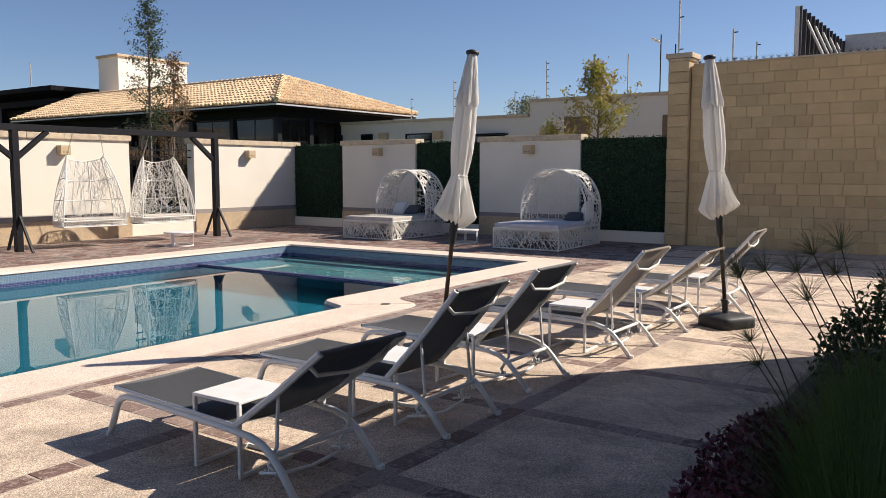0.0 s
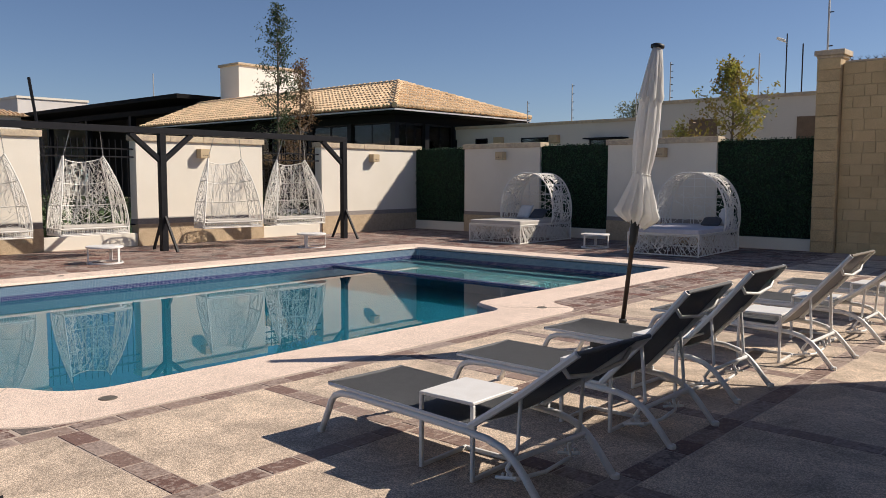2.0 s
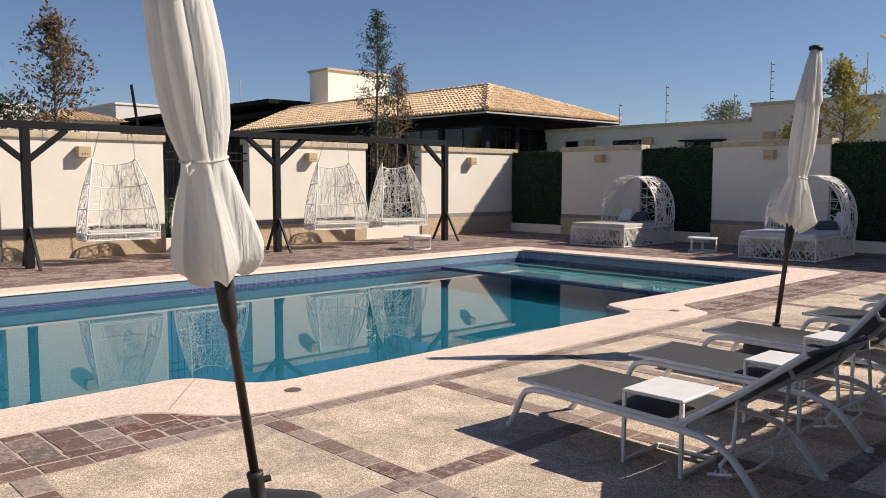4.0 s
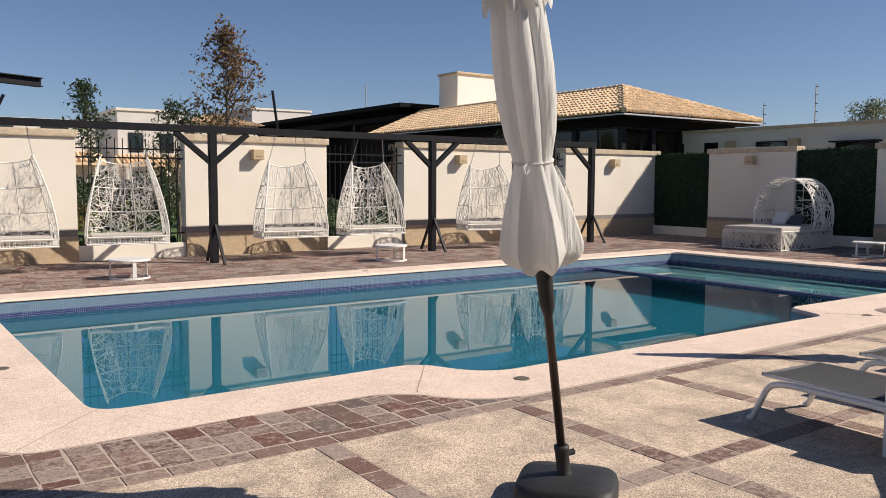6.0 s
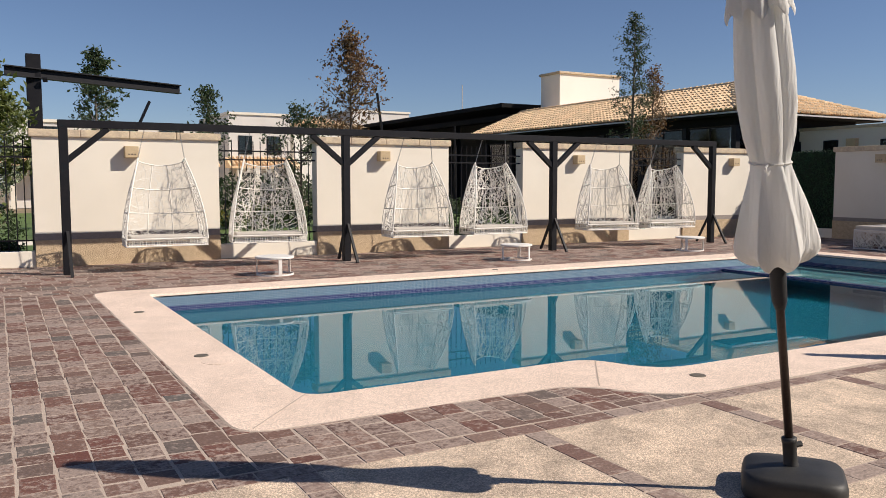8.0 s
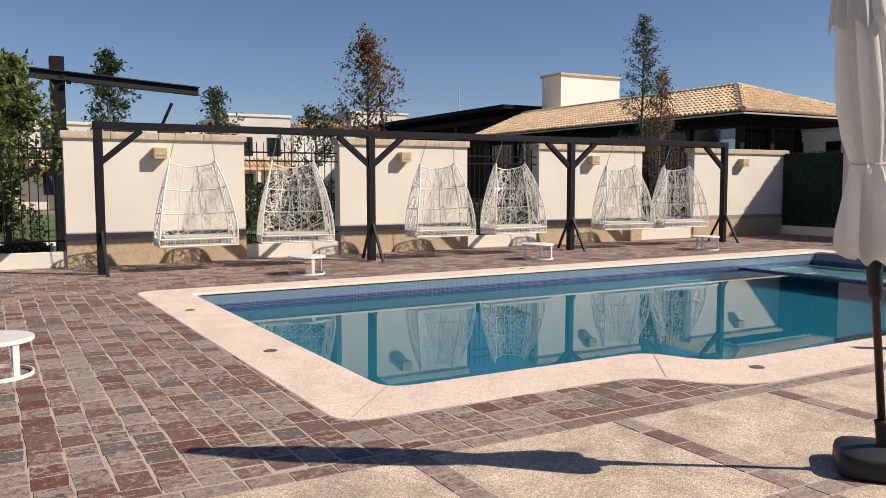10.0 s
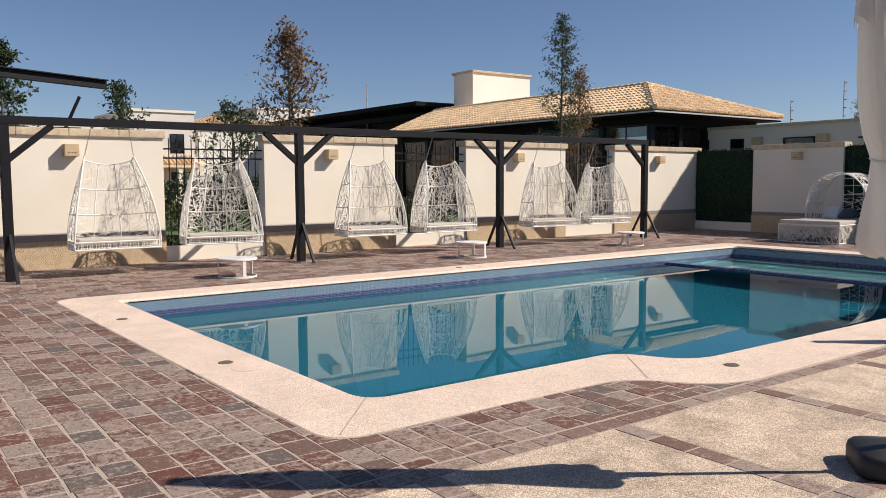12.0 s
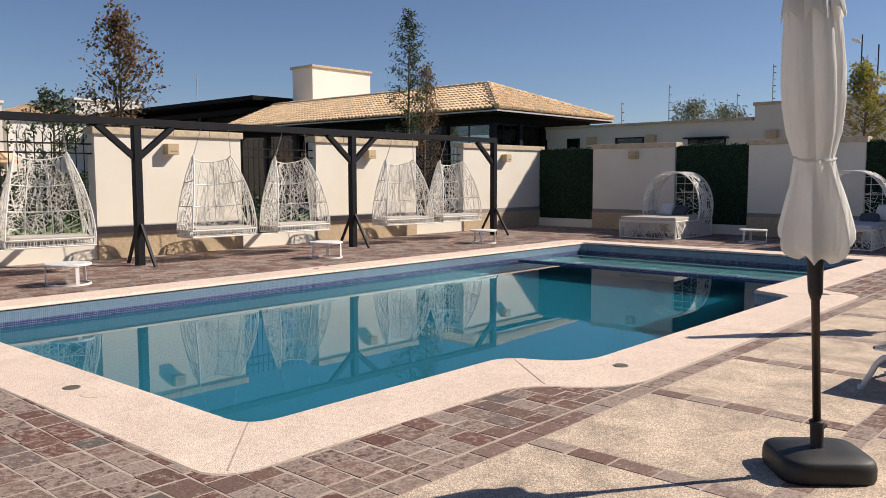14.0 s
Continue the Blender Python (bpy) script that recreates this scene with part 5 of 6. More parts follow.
def house(name, x, y, w, d, h, label, tiled=False, upper=None):
    t = thing(name, label, "house")
    part("wall", boxes((x, x + w, y, y + d, 0, h)), "house_render", t)
    part("parapet", boxes((x - 0.1, x + w + 0.1, y - 0.1, y + d + 0.1, h, h + 0.18)), "plaster", t)
    if upper:
        part("upper_storey", boxes((x + upper[0], x + upper[1], y + 1.0, y + d - 0.2, h + 0.18, h + 0.18 + upper[2])), "plaster_white", t)
        part("upper_parapet", boxes((x + upper[0] - 0.1, x + upper[1] + 0.1, y + 0.9, y + d - 0.1, h + 0.18 + upper[2], h + 0.33 + upper[2])), "plaster", t)
    for wx in ((0.22, 0.55, 0.8) if w > 6 else (0.26, 0.72)):
        for z in (0.9, 3.6):
            if z + 1.5 < h:
                window(t, pose(x + w * wx, y - 0.02, z), 1.5 if w > 6 else 1.0, 1.35, bars=(1, 0))
    if tiled:
        bm = bmesh.new()
        v = [bm.verts.new(p) for p in ((x - 0.3, y - 1.6, 2.7), (x + w + 0.3, y - 1.6, 2.7), (x + w + 0.3, y, 3.35), (x - 0.3, y, 3.35),
                                       (x - 0.3, y - 1.6, 2.55), (x + w + 0.3, y - 1.6, 2.55), (x + w + 0.3, y, 2.6), (x - 0.3, y, 2.6))]
        for f in ((0, 1, 2, 3), (4, 7, 6, 5), (0, 4, 5, 1), (1, 5, 6, 2), (3, 7, 4, 0), (2, 6, 7, 3)):
            bm.faces.new([v[i] for i in f])
        porch = part("porch_roof", bm, "roof_tile", t)
        for i in range(4):
            part("porch_post", boxes((x + 0.2 + (w - 0.6) * i / 3, x + 0.5 + (w - 0.6) * i / 3, y - 1.5, y - 1.2, 0, 2.6)), "plaster", t)
        bm = bmesh.new()
        for i in range(int(w / 0.3)):
            tube(bm, [(x + 0.3 * i, y - 1.62, 2.76), (x + 0.3 * i, y - 0.02, 3.38)], 0.10, 6)
        part("porch_tiles", bm, "roof_tile", porch)
    return t


house("house", 12.3, 60.0, 4.6, 9.0, 6.45, "white two-storey house with flat roof and tiled porch", True)
house("house", 26.5, 71.0, 5.8, 9.0, 8.05, "white two-storey house with a parapet roof", False)
house("house", -2.0, 56.0, 12.0, 10.0, 5.2, "white house with flat parapet roof", True)
house("house", -18.0, 52.0, 13.0, 10.0, 4.6, "white house with flat roof behind trees", True)


def tile_hip(name, x0, x1, y0, y1, z0, z1, label):
    t = thing(name, label, "house")
    part("wall", boxes((x0 + 0.5, x1 - 0.5, y0 + 0.5, y1 - 0.5, 0, z0 - 0.02)), "plaster_white", t)
    bm = bmesh.new()
    xm, ym = (x0 + x1) / 2, (y0 + y1) / 2
    h = min(x1 - x0, y1 - y0) / 2
    v = [bm.verts.new(p) for p in ((x0, y0, z0), (x1, y0, z0), (x1, y1, z0), (x0, y1, z0), (x0 + h, ym, z1), (x1 - h, ym, z1))]
    for f in ((0, 1, 5, 4), (1, 2, 5), (2, 3, 4, 5), (3, 0, 4), (0, 3, 2, 1)):
        bm.faces.new([v[i] for i in f])
    roof = part("roof", bm, "roof_tile", t)
    bm = bmesh.new()
    n = int((x1 - x0) / 0.3)
    for i in range(1, n):
        x = x0 + 0.3 * i
        k = min(1.0, (x - x0) / h, (x1 - x) / h)
        tube(bm, [(x, y0, z0 + 0.03), (x, y0 + (ym - y0) * k, z0 + (z1 - z0) * k + 0.03)], 0.10, 5)
    part("roof_courses", bm, "roof_tile", roof)


tile_hip("tiled_house", 17.2, 23.6, 61.0, 69.0, 5.9, 6.9, "house with sand-coloured clay tile roof")
tile_hip("tiled_house", -9.0, -3.5, 36.0, 42.0, 3.4, 4.6, "house with sand-coloured clay tile roof")


def mast(name, x, y, z0, z1, label, insulators=0, dark=False):
    t = thing(name, label, "pole", "thin poles on the roofs")
    bm = bmesh.new()
    tube(bm, [(x, y, z0), (x, y, z1)], 0.03 if dark else 0.06 if z1 > 12 else 0.022, 6)
    part("pole", bm, "black_steel" if dark else "pale_steel", t)
    for i in range(insulators):
        z = z1 - 0.08 - (z1 - z0 - 0.2) * i / max(1, insulators - 1)
        bm = bmesh.new()
        tube(bm, [(x, y, z), (x, y - 0.10, z)], 0.014, 5)
        part("insulator", bm, "black_steel", t)
    return t


for x, y, z0, z1, count in ((26.6, 17.55, 3.76, 5.18, 5), (26.6, 13.5, 4.28, 5.62, 6), (26.6, 19.65, 3.76, 4.65, 3), (26.6, 14.8, 3.76, 4.66, 3), (26.6, 10.4, 4.28, 5.62, 0)):
    mast("electric_fence_pole", x, y, z0, z1, "pale electric-fence pole standing on the parapet", count)
mast("electric_fence_pole", FW + 0.55, 5.92, 0.0, 5.95, "tall pale electric-fence pole with insulators behind the pillar", 9)
mast("electric_fence_pole", FW + 1.6, 5.0, 0.0, 4.95, "pale electric-fence pole with insulators beyond the wall", 9)
mast("electric_fence_pole", FW + 4.5, 5.2, 0.0, 5.05, "pale electric-fence pole with insulators beyond the wall", 9)
mast("antenna_mast", 44.0, 81.0, 0.0, 12.5, "slim pale antenna mast far off", 0)
mast("street_pole", 40.0, 13.45, 0.0, 7.9, "dark slim street pole behind the building", 0, True)
t = mast("street_lamp", 40.0, 14.2, 0.0, 8.45, "dark street lamp pole with pale head", 0, True)
bm = bmesh.new()
box(bm, -0.10, 0.10, -0.20, 0.20, -0.07, 0.07, bevel=0.04, seg=2, m=pose(40.0, 14.48, 8.2, 25, 0, 0))
tube(bm, [(40.0, 14.2, 8.0), (40.0, 14.35, 8.13)], 0.03, 6)
part("lamp_head", bm, "plaster_white", t)


for a, b, words in (((18.5, 45.7, -0.05), (17.58, 45.7, 6.86), "slim dark leaning pole beyond the garden"), ((-0.9, 20.8, 0.0), (0.66, 20.8, 3.42), "dark leaning stake behind the wall")):
    bm = bmesh.new()
    tube(bm, [a, b], 0.035 if a[1] < 30 else 0.08, 6)
    tagged(part("garden_stake", bm, "black_steel"), words, "stake", "garden stakes")


def steel_gantry():
    """Dark post with a long arm behind the swing wall."""
    t = thing("steel_gantry", "dark steel post carrying a long channel beam", "steel frame")
    part("post", boxes((-1.82, -1.52, 21.5, 21.8, 0, 4.42), bevel=0.01), "black_steel", t)
    bm = bmesh.new()
    a, b = Vector((-2.25, 21.3, 4.0)), Vector((1.70, 22.7, 3.93))
    d = (b - a)
    m = Matrix.Translation((a + b) / 2) @ d.to_track_quat("X", "Z").to_matrix().to_4x4()
    L = d.length / 2
    box(bm, -L, L, -0.10, 0.10, -0.11, -0.085, m=m)
    box(bm, -L, L, -0.10, 0.10, 0.085, 0.11, m=m)
    box(bm, -L, L, -0.012, 0.012, -0.085, 0.085, m=m)
    part("channel_beam", bm, "black_steel", t)
    bm = bmesh.new()
    box(bm, -0.05, 0.05, -0.04, 0.04, -0.05, 0.05, bevel=0.01, m=pose(-1.45, 21.4, 3.85, 20, 0, 0))
    part("floodlight", bm, "black_steel", t)


steel_gantry()


def billboard():
    t = thing("billboard", "steel-framed hoarding seen from behind over the wall", "billboard")
    part("edge_post", boxes((39.9, 40.1, 7.75, 7.95, 0, 9.1)), "pale_steel", t)
    a, b = Vector((40.0, 7.75, 0)), Vector((52.0, 7.85, 0))
    n = 12
    for i in range(n + 1):
        p = a.lerp(b, i / n)
        part("stud", boxes((p.x - 0.06, p.x + 0.06, p.y - 0.09, p.y + 0.09, 5.0, 9.1)), "lattice", t)
    for i in range(5):
        p = a.lerp(b, (i + 0.5) / 6)
        bm = bmesh.new()
        tube(bm, [(p.x, p.y - 0.1, 8.6), (p.x + 1.2, p.y - 1.6, 5.0)], 0.07, 5)
        part("raking_strut", bm, "pale_steel", t)
    part("sheet", boxes((40.0, 52.0, 7.87, 7.95, 5.0, 9.05)), "lattice", t)
    part("panel", boxes((52.0, 52.15, -8.0, 7.75, 5.0, 9.3)), "pale_steel", t)
    part("panel_rail", boxes((51.95, 52.2, -8.0, 7.75, 9.3, 9.42)), "pale_steel", t)
    for y in (-6, -1, 4, 7.1):
        part("leg", boxes((52.0, 52.2, y, y + 0.2, 0, 5.0)), "pale_steel", t)


billboard()

# garden beyond the iron fence
structure("lawn", boxes((-30, 24, 18.15, 48.0, -0.06, -0.02)), "lawn", "green garden lawn beyond the fence", "lawn")
structure("garden_path", boxes((-30, -1.0, 24.0, 26.0, -0.03, 0.0)), "plaster", "pale concrete garden path", "path")


# ---- trees and shrubs ----
def tree(name, x, y, h, clear, spread, leaf, label, seed, leaves=2200, size=0.06, taper=0.5, lean=0.0):
    rng = random.Random(seed)
    nr = np.random.default_rng(seed)
    t = thing(name, label, "tree", "", at=pose(x, y, -0.02))
    bm = bmesh.new()
    pts = [Vector((lean * k * k * h + 0.05 * math.sin(3 * k + seed), 0.05 * math.cos(4 * k), h * k)) for k in (i / 9 for i in range(10))]
    tube(bm, pts, 0.045 + h * 0.004, 7, r2=0.008)
    clumps = []
    n = int(24 + h * 3)
    for i in range(n):
        k = (clear + (h * 0.99 - clear) * (i / n) ** 0.9) / h
        p = pts[min(9, int(k * 9))].lerp(pts[min(9, int(k * 9) + 1)], (k * 9) % 1)
        f = (k * h - clear) / (h - clear)
        reach = spread * (math.sin(math.pi * min(1, f * 0.85 + 0.18)) ** 0.7 * (1 - taper * f)) * rng.uniform(0.45, 1.1)
        a = rng.uniform(0, 6.28)
        tip = p + Vector((math.cos(a) * reach, math.sin(a) * reach, reach * rng.uniform(0.5, 1.1)))
        midp = p.lerp(tip, 0.5) + Vector((0, 0, -0.06 * reach))
        tube(bm, [p, midp, tip], 0.016, 5, r2=0.004)
        for q in (0.35, 0.55, 0.75, 0.92, 1.05):
            clumps.append((p.lerp(tip, q), 0.08 + 0.14 * spread * rng.uniform(0.5, 1.1)))
            c2 = p.lerp(tip, q) + Vector((rng.gauss(0, 0.14), rng.gauss(0, 0.14), rng.gauss(0.02, 0.12))) * spread
            tube(bm, [p.lerp(tip, q), c2], 0.005, 3, r2=0.002)
            clumps.append((c2, 0.10 * spread))
    part("trunk", bm, "bark", t)
    idx = nr.integers(0, len(clumps), leaves)
    C = np.array([tuple(clumps[i][0]) for i in idx])
    R = np.array([clumps[i][1] for i in idx])
    P = C + nr.normal(size=(leaves, 3)) * R[:, None] * 0.6
    leaf_mesh("crown", P, size, nr, leaf, t, aspect=0.45)
    return t


tree("tree", 5.60, 20.7, 5.4, 2.2, 1.15, "leaf_rust", "young oak with rusty autumn leaves behind the wall", 21, 2500, 0.06, 0.66)
tree("tree", 15.2, 20.8, 6.85, 2.4, 0.85, "leaf_dark", "tall slim dark green tree behind the wall", 22, 3300, 0.046, 0.4)
tree("tree", 16.15, 21.0, 5.3, 1.6, 0.85, "leaf_rust", "slim rusty-leaved tree beside the dark tree", 23, 2400, 0.046, 0.6)
tree("tree", 20.85, 8.92, 4.6, 1.9, 0.95, "leaf_autumn", "young tree with yellow-green and red leaves behind the hedge", 24, 2700, 0.062, 0.2)
tree("tree", 20.4, 10.05, 2.98, 1.9, 0.55, "leaf_autumn", "small tree with yellowing leaves behind the wall", 29, 420, 0.06, 0.35)
tree("tree", 0.45, 30.5, 5.95, 2.2, 1.05, "leaf_dark", "dark green tree in the garden", 25, 2800, 0.08, 0.4)
tree("tree", 5.0, 34.0, 5.35, 2.2, 1.0, "leaf_dark", "small dark green tree in the garden", 26, 1400, 0.085, 0.4)
tree("tree", -2.85, 19.6, 4.1, 0.7, 1.15, "leaf_green", "leafy green tree pressing against the iron fence", 27, 4800, 0.09, 0.2)
tree("tree", 5.25, 23.6, 3.7, 0.8, 0.95, "leaf_dark", "small dark green garden tree beyond the fence", 28, 1500, 0.065, 0.2)
tree("tree", -5.4, 20.4, 3.9, 0.7, 1.2, "leaf_green", "leafy green tree behind the iron fence", 30, 4000, 0.09, 0.2)
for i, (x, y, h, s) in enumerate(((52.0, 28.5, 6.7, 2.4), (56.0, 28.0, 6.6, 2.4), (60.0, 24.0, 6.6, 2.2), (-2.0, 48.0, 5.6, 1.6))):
    tree("tree", x, y, h, 1.0, s, "leaf_far", "distant tree with leaves paled grey-green for haze", 40 + i, 4500, 0.10, 0.1)


def shrub(name, x, y, r, h, leaf, label, seed, leaves, size, group=""):
    nr = np.random.default_rng(seed)
    t = thing(name, label, "shrub", group, at=pose(x, y, 0))
    bm = bmesh.new()
    rng = random.Random(seed)
    for i in range(9):
        a = rng.uniform(0, 6.28)
        k = rng.uniform(0.3, 0.85)
        tube(bm, [(0, 0, -0.02), (math.cos(a) * r * k * 0.4, math.sin(a) * r * k * 0.4, h * 0.45), (math.cos(a) * r * k, math.sin(a) * r * k, h * rng.uniform(0.6, 0.95))], 0.010, 4, r2=0.003)
    part("stems", bm, "bark", t)
    d = nr.normal(size=(leaves, 3))
    d /= np.linalg.norm(d, axis=1)[:, None]
    k = nr.uniform(0.55, 1.02, (leaves, 1)) ** 0.5
    lump = 1 + 0.22 * np.sin(d[:, :1] * 7 + seed) * np.cos(d[:, 1:2] * 6 - seed)
    P = d * k * lump * np.array([r, r, h * 0.5]) + np.array([0, 0, h * 0.52])
    P[:, 2] = np.maximum(P[:, 2], 0.03)
    leaf_mesh("foliage", P, size, nr, leaf, t, aspect=0.5)
    return t


for i, x in enumerate((1.8, 2.5, 3.2, 7.2, 7.9, 8.6, 12.9, 13.7, -2.6, -3.6, -4.6, -5.8)):
    shrub("garden_shrub", x, 18.75 + 0.1 * (i % 3), 0.52, 0.46, "leaf_dark", "low dark green clipped shrub behind the fence", 60 + i, 1300, 0.045, "low shrubs behind the fence")
for i, x in enumerate((-6.5, -5.2, -4.0, -2.8, 7.0, 8.2, 9.3, 12.6, 13.8)):
    shrub("garden_bush", x, 20.2 + 0.25 * (i % 2), 0.75, 1.15, "leaf_dark", "dense dark green bush in the garden border", 120 + i, 1500, 0.05, "bushes in the garden border")
for i, (x, y) in enumerate(((3.1, 28.6), (4.4, 29.0), (5.7, 28.7), (6.9, 29.1), (8.2, 28.8))):
    shrub("garden_bush", x, y, 0.95, 1.75, "leaf_dark", "tall dark green bush before the white house", 150 + i, 1700, 0.075, "tall bushes beyond the lawn")
for i, (x, y) in enumerate(((2.4, 27.5), (3.6, 28.2), (5.0, 28.0), (1.0, 28.4), (-0.6, 27.6))):
    shrub("garden_shrub", x, y, 0.55, 0.9, "leaf_autumn" if i % 2 else "leaf_green", "rounded garden shrub beyond the lawn", 80 + i, 400, 0.06, "garden shrubs by the path")


# ---- planted bed by the terrace ----
structure("planting_bed", boxes((2.62, 8.8, -1.7, 0.78, -0.014, 0.03), bevel=0.01), "soil", "dark soil of the planted bed beside the paving", "planting bed")


def grass_clump(x, y, r, h, seed, count=900):
    rng = np.random.default_rng(seed)
    a, k = rng.uniform(0, 2 * np.pi, count), np.sqrt(rng.uniform(0, 1, count))
    root = np.stack([x + r * 0.45 * k * np.cos(a), y + r * 0.45 * k * np.sin(a), np.full(count, 0.025)], axis=1)
    out = np.stack([np.cos(a), np.sin(a), np.zeros(count)], axis=1) + rng.normal(0, 0.35, (count, 3)) * np.array([1, 1, 0])
    L = h * rng.uniform(0.65, 1.15, count)
    bend = rng.uniform(0.15, 0.75, count) * (0.4 + k)
    side = np.cross(out, [0, 0, 1.0])
    side /= np.linalg.norm(side, axis=1)[:, None]
    V, n = [], 4
    for i in range(n + 1):
        s = i / n
        p = root + out * (bend * L * s ** 2)[:, None] * 0.75
        p[:, 2] += L * (s - 0.35 * bend * s ** 2.2)
        w = 0.0042 * (1 - 0.9 * s)
        V += [p - side * w, p + side * w]
    V = np.stack(V, axis=1)
    k2 = 2 * (n + 1)
    F = [(b + 2 * i, b + 2 * i + 1, b + 2 * i + 3, b + 2 * i + 2) for b in range(0, count * k2, k2) for i in range(n)]
    me = bpy.data.meshes.new("ornamental_grass")
    me.from_pydata(V.reshape(-1, 3).tolist(), [], F)
    me.materials.append(M["blade"])
    tagged(new("ornamental_grass", me), "tall arching green ornamental grass clump in the bed", "grass", "grass clumps in the bed")


for i, (x, y, r, h) in enumerate(((2.75, 0.02, 0.42, 0.55), (3.2, 0.28, 0.45, 0.62), (3.65, 0.42, 0.45, 0.62), (4.1, 0.38, 0.45, 0.66), (4.55, 0.42, 0.42, 0.62), (3.4, -0.1, 0.5, 0.68), (4.0, -0.05, 0.5, 0.7),
                                  (4.8, 0.0, 0.5, 0.7), (5.1, 0.45, 0.4, 0.55), (3.0, -0.45, 0.5, 0.7))):
    grass_clump(1.07 * x + 0.06, y - 0.36, r * 1.05, h * 1.07, 200 + i)
for i, (x, y, r, h) in enumerate(((2.72, 0.50, 0.20, 0.34), (3.02, 0.70, 0.20, 0.36), (3.35, 0.80, 0.20, 0.34), (3.70, 0.82, 0.20, 0.40), (4.05, 0.80, 0.20, 0.38), (4.4, 0.78, 0.18, 0.33))):
    shrub("burgundy_shrub", 1.07 * x + 0.10, y - 0.29, r * 1.05, h * 1.07, "leaf_purple", "low burgundy-leaved shrub at the edge of the bed", 230 + i, 700, 0.026, "burgundy shrubs in the bed")
for i, (x, y, r, h) in enumerate(((5.35, 0.50, 0.36, 0.74), (5.9, 0.42, 0.42, 0.82), (6.6, 0.30, 0.45, 0.86), (7.4, 0.1, 0.45, 0.85))):
    shrub("dark_shrub", 1.07 * x + 0.10, y - 0.34, r * 1.05, h * 1.07, "leaf_dark", "dark green small-leaved shrub in the bed", 240 + i, 1300, 0.030, "dark shrubs in the bed")


def papyrus(base, head, seed, size=0.19):
    rng = random.Random(seed)
    t = thing("papyrus_stem", "papyrus stem with a feathery umbel rising from the bed", "papyrus", "papyrus stems in the bed")
    b, h = Vector(base), Vector(head)
    bm = bmesh.new()
    tube(bm, [b, b.lerp(h, 0.5) + Vector((0.01, -0.012, 0.01)), h], 0.0055, 6, r2=0.0035)
    part("stalk", bm, "stalk", t)
    bm = bmesh.new()
    up = (h - b).normalized()
    for i in range(80):
        q, w = rng.uniform(0, 6.28), rng.uniform(0.05, 1.25)
        d = (up * math.cos(w) + (up.orthogonal() * math.cos(q) + up.cross(up.orthogonal()) * math.sin(q)) * math.sin(w)).normalized()
        L = size * rng.uniform(0.75, 1.15)
        tube(bm, [h, h + d * L * 0.6, h + d * L + Vector((0, 0, -0.16 * L))], 0.0011, 3, r2=0.0005, caps=False)
    part("umbel", bm, "umbel", t)


for i, (hy, hz, bx, by) in enumerate(((0.82, 1.05, 5.30, 0.47), (0.67, 1.08, 5.42, 0.06), (0.50, 1.09, 5.50, 0.08), (0.44, 0.93, 5.65, 0.22), (0.42, 1.19, 5.55, -0.02), (0.28, 1.23, 5.66, 0.08),
                                      (0.30, 1.09, 6.07, -0.14), (0.74, 0.66, 5.35, 0.49), (0.69, 0.52, 5.44, 0.56), (0.05, 1.03, 6.16, 0.08), (0.81, 1.03, 5.36, 0.36))):
    papyrus((bx, by, 0.02), (5.0, hy, hz), 300 + i)


# ---- the covered terrace from which the walk sets out ----
structure("terrace_roof", boxes((-14.0, 9.21, -4.4, -0.11, 3.79, 3.95)), "plaster_white", "flat white roof over the covered terrace", "roof")
structure("wall_terrace_end", boxes((9.0, 9.2, -4.4, -0.12, 0.0, 3.79)), "plaster", "cream end wall of the covered terrace", "wall")
structure("wall_terrace_back", boxes((-14.0, 9.0, -4.4, -4.2, 0.0, 3.79)), "plaster", "cream back wall of the covered terrace", "wall")


# ---- pieces of the block wall and of the paving ----
def unit_pieces(name, material, count, chamfer, seed, jitter=0.02, rise=0.0):
    """Slabs one metre square and high, with worn corners, to be scaled to size."""
    rng = random.Random(seed)
    out = []
    for _ in range(count):
        j = [(rng.uniform(-jitter, jitter), rng.uniform(-jitter, jitter)) for _ in range(4)]
        sq = [(-0.5, -0.5), (0.5, -0.5), (0.5, 0.5), (-0.5, 0.5)]
        V = [(x + a, y + b, 0.0) for (x, y), (a, b) in zip(sq, j)] + [(x + a, y + b, 0.72) for (x, y), (a, b) in zip(sq, j)]
        c = 1 - 2 * chamfer
        V += [((x + a) * c, (y + b) * c, 1.0 + rng.uniform(-rise, rise)) for (x, y), (a, b) in zip(sq, j)]
        F = []
        for r in (0, 4):
            F += [(r + i, r + (i + 1) % 4, r + 4 + (i + 1) % 4, r + 4 + i) for i in range(4)]
        F.append((8, 9, 10, 11))
        me = bpy.data.meshes.new(name)
        me.from_pydata(V, [], F)
        me.materials.append(M[material])
        out.append(me)
    return out


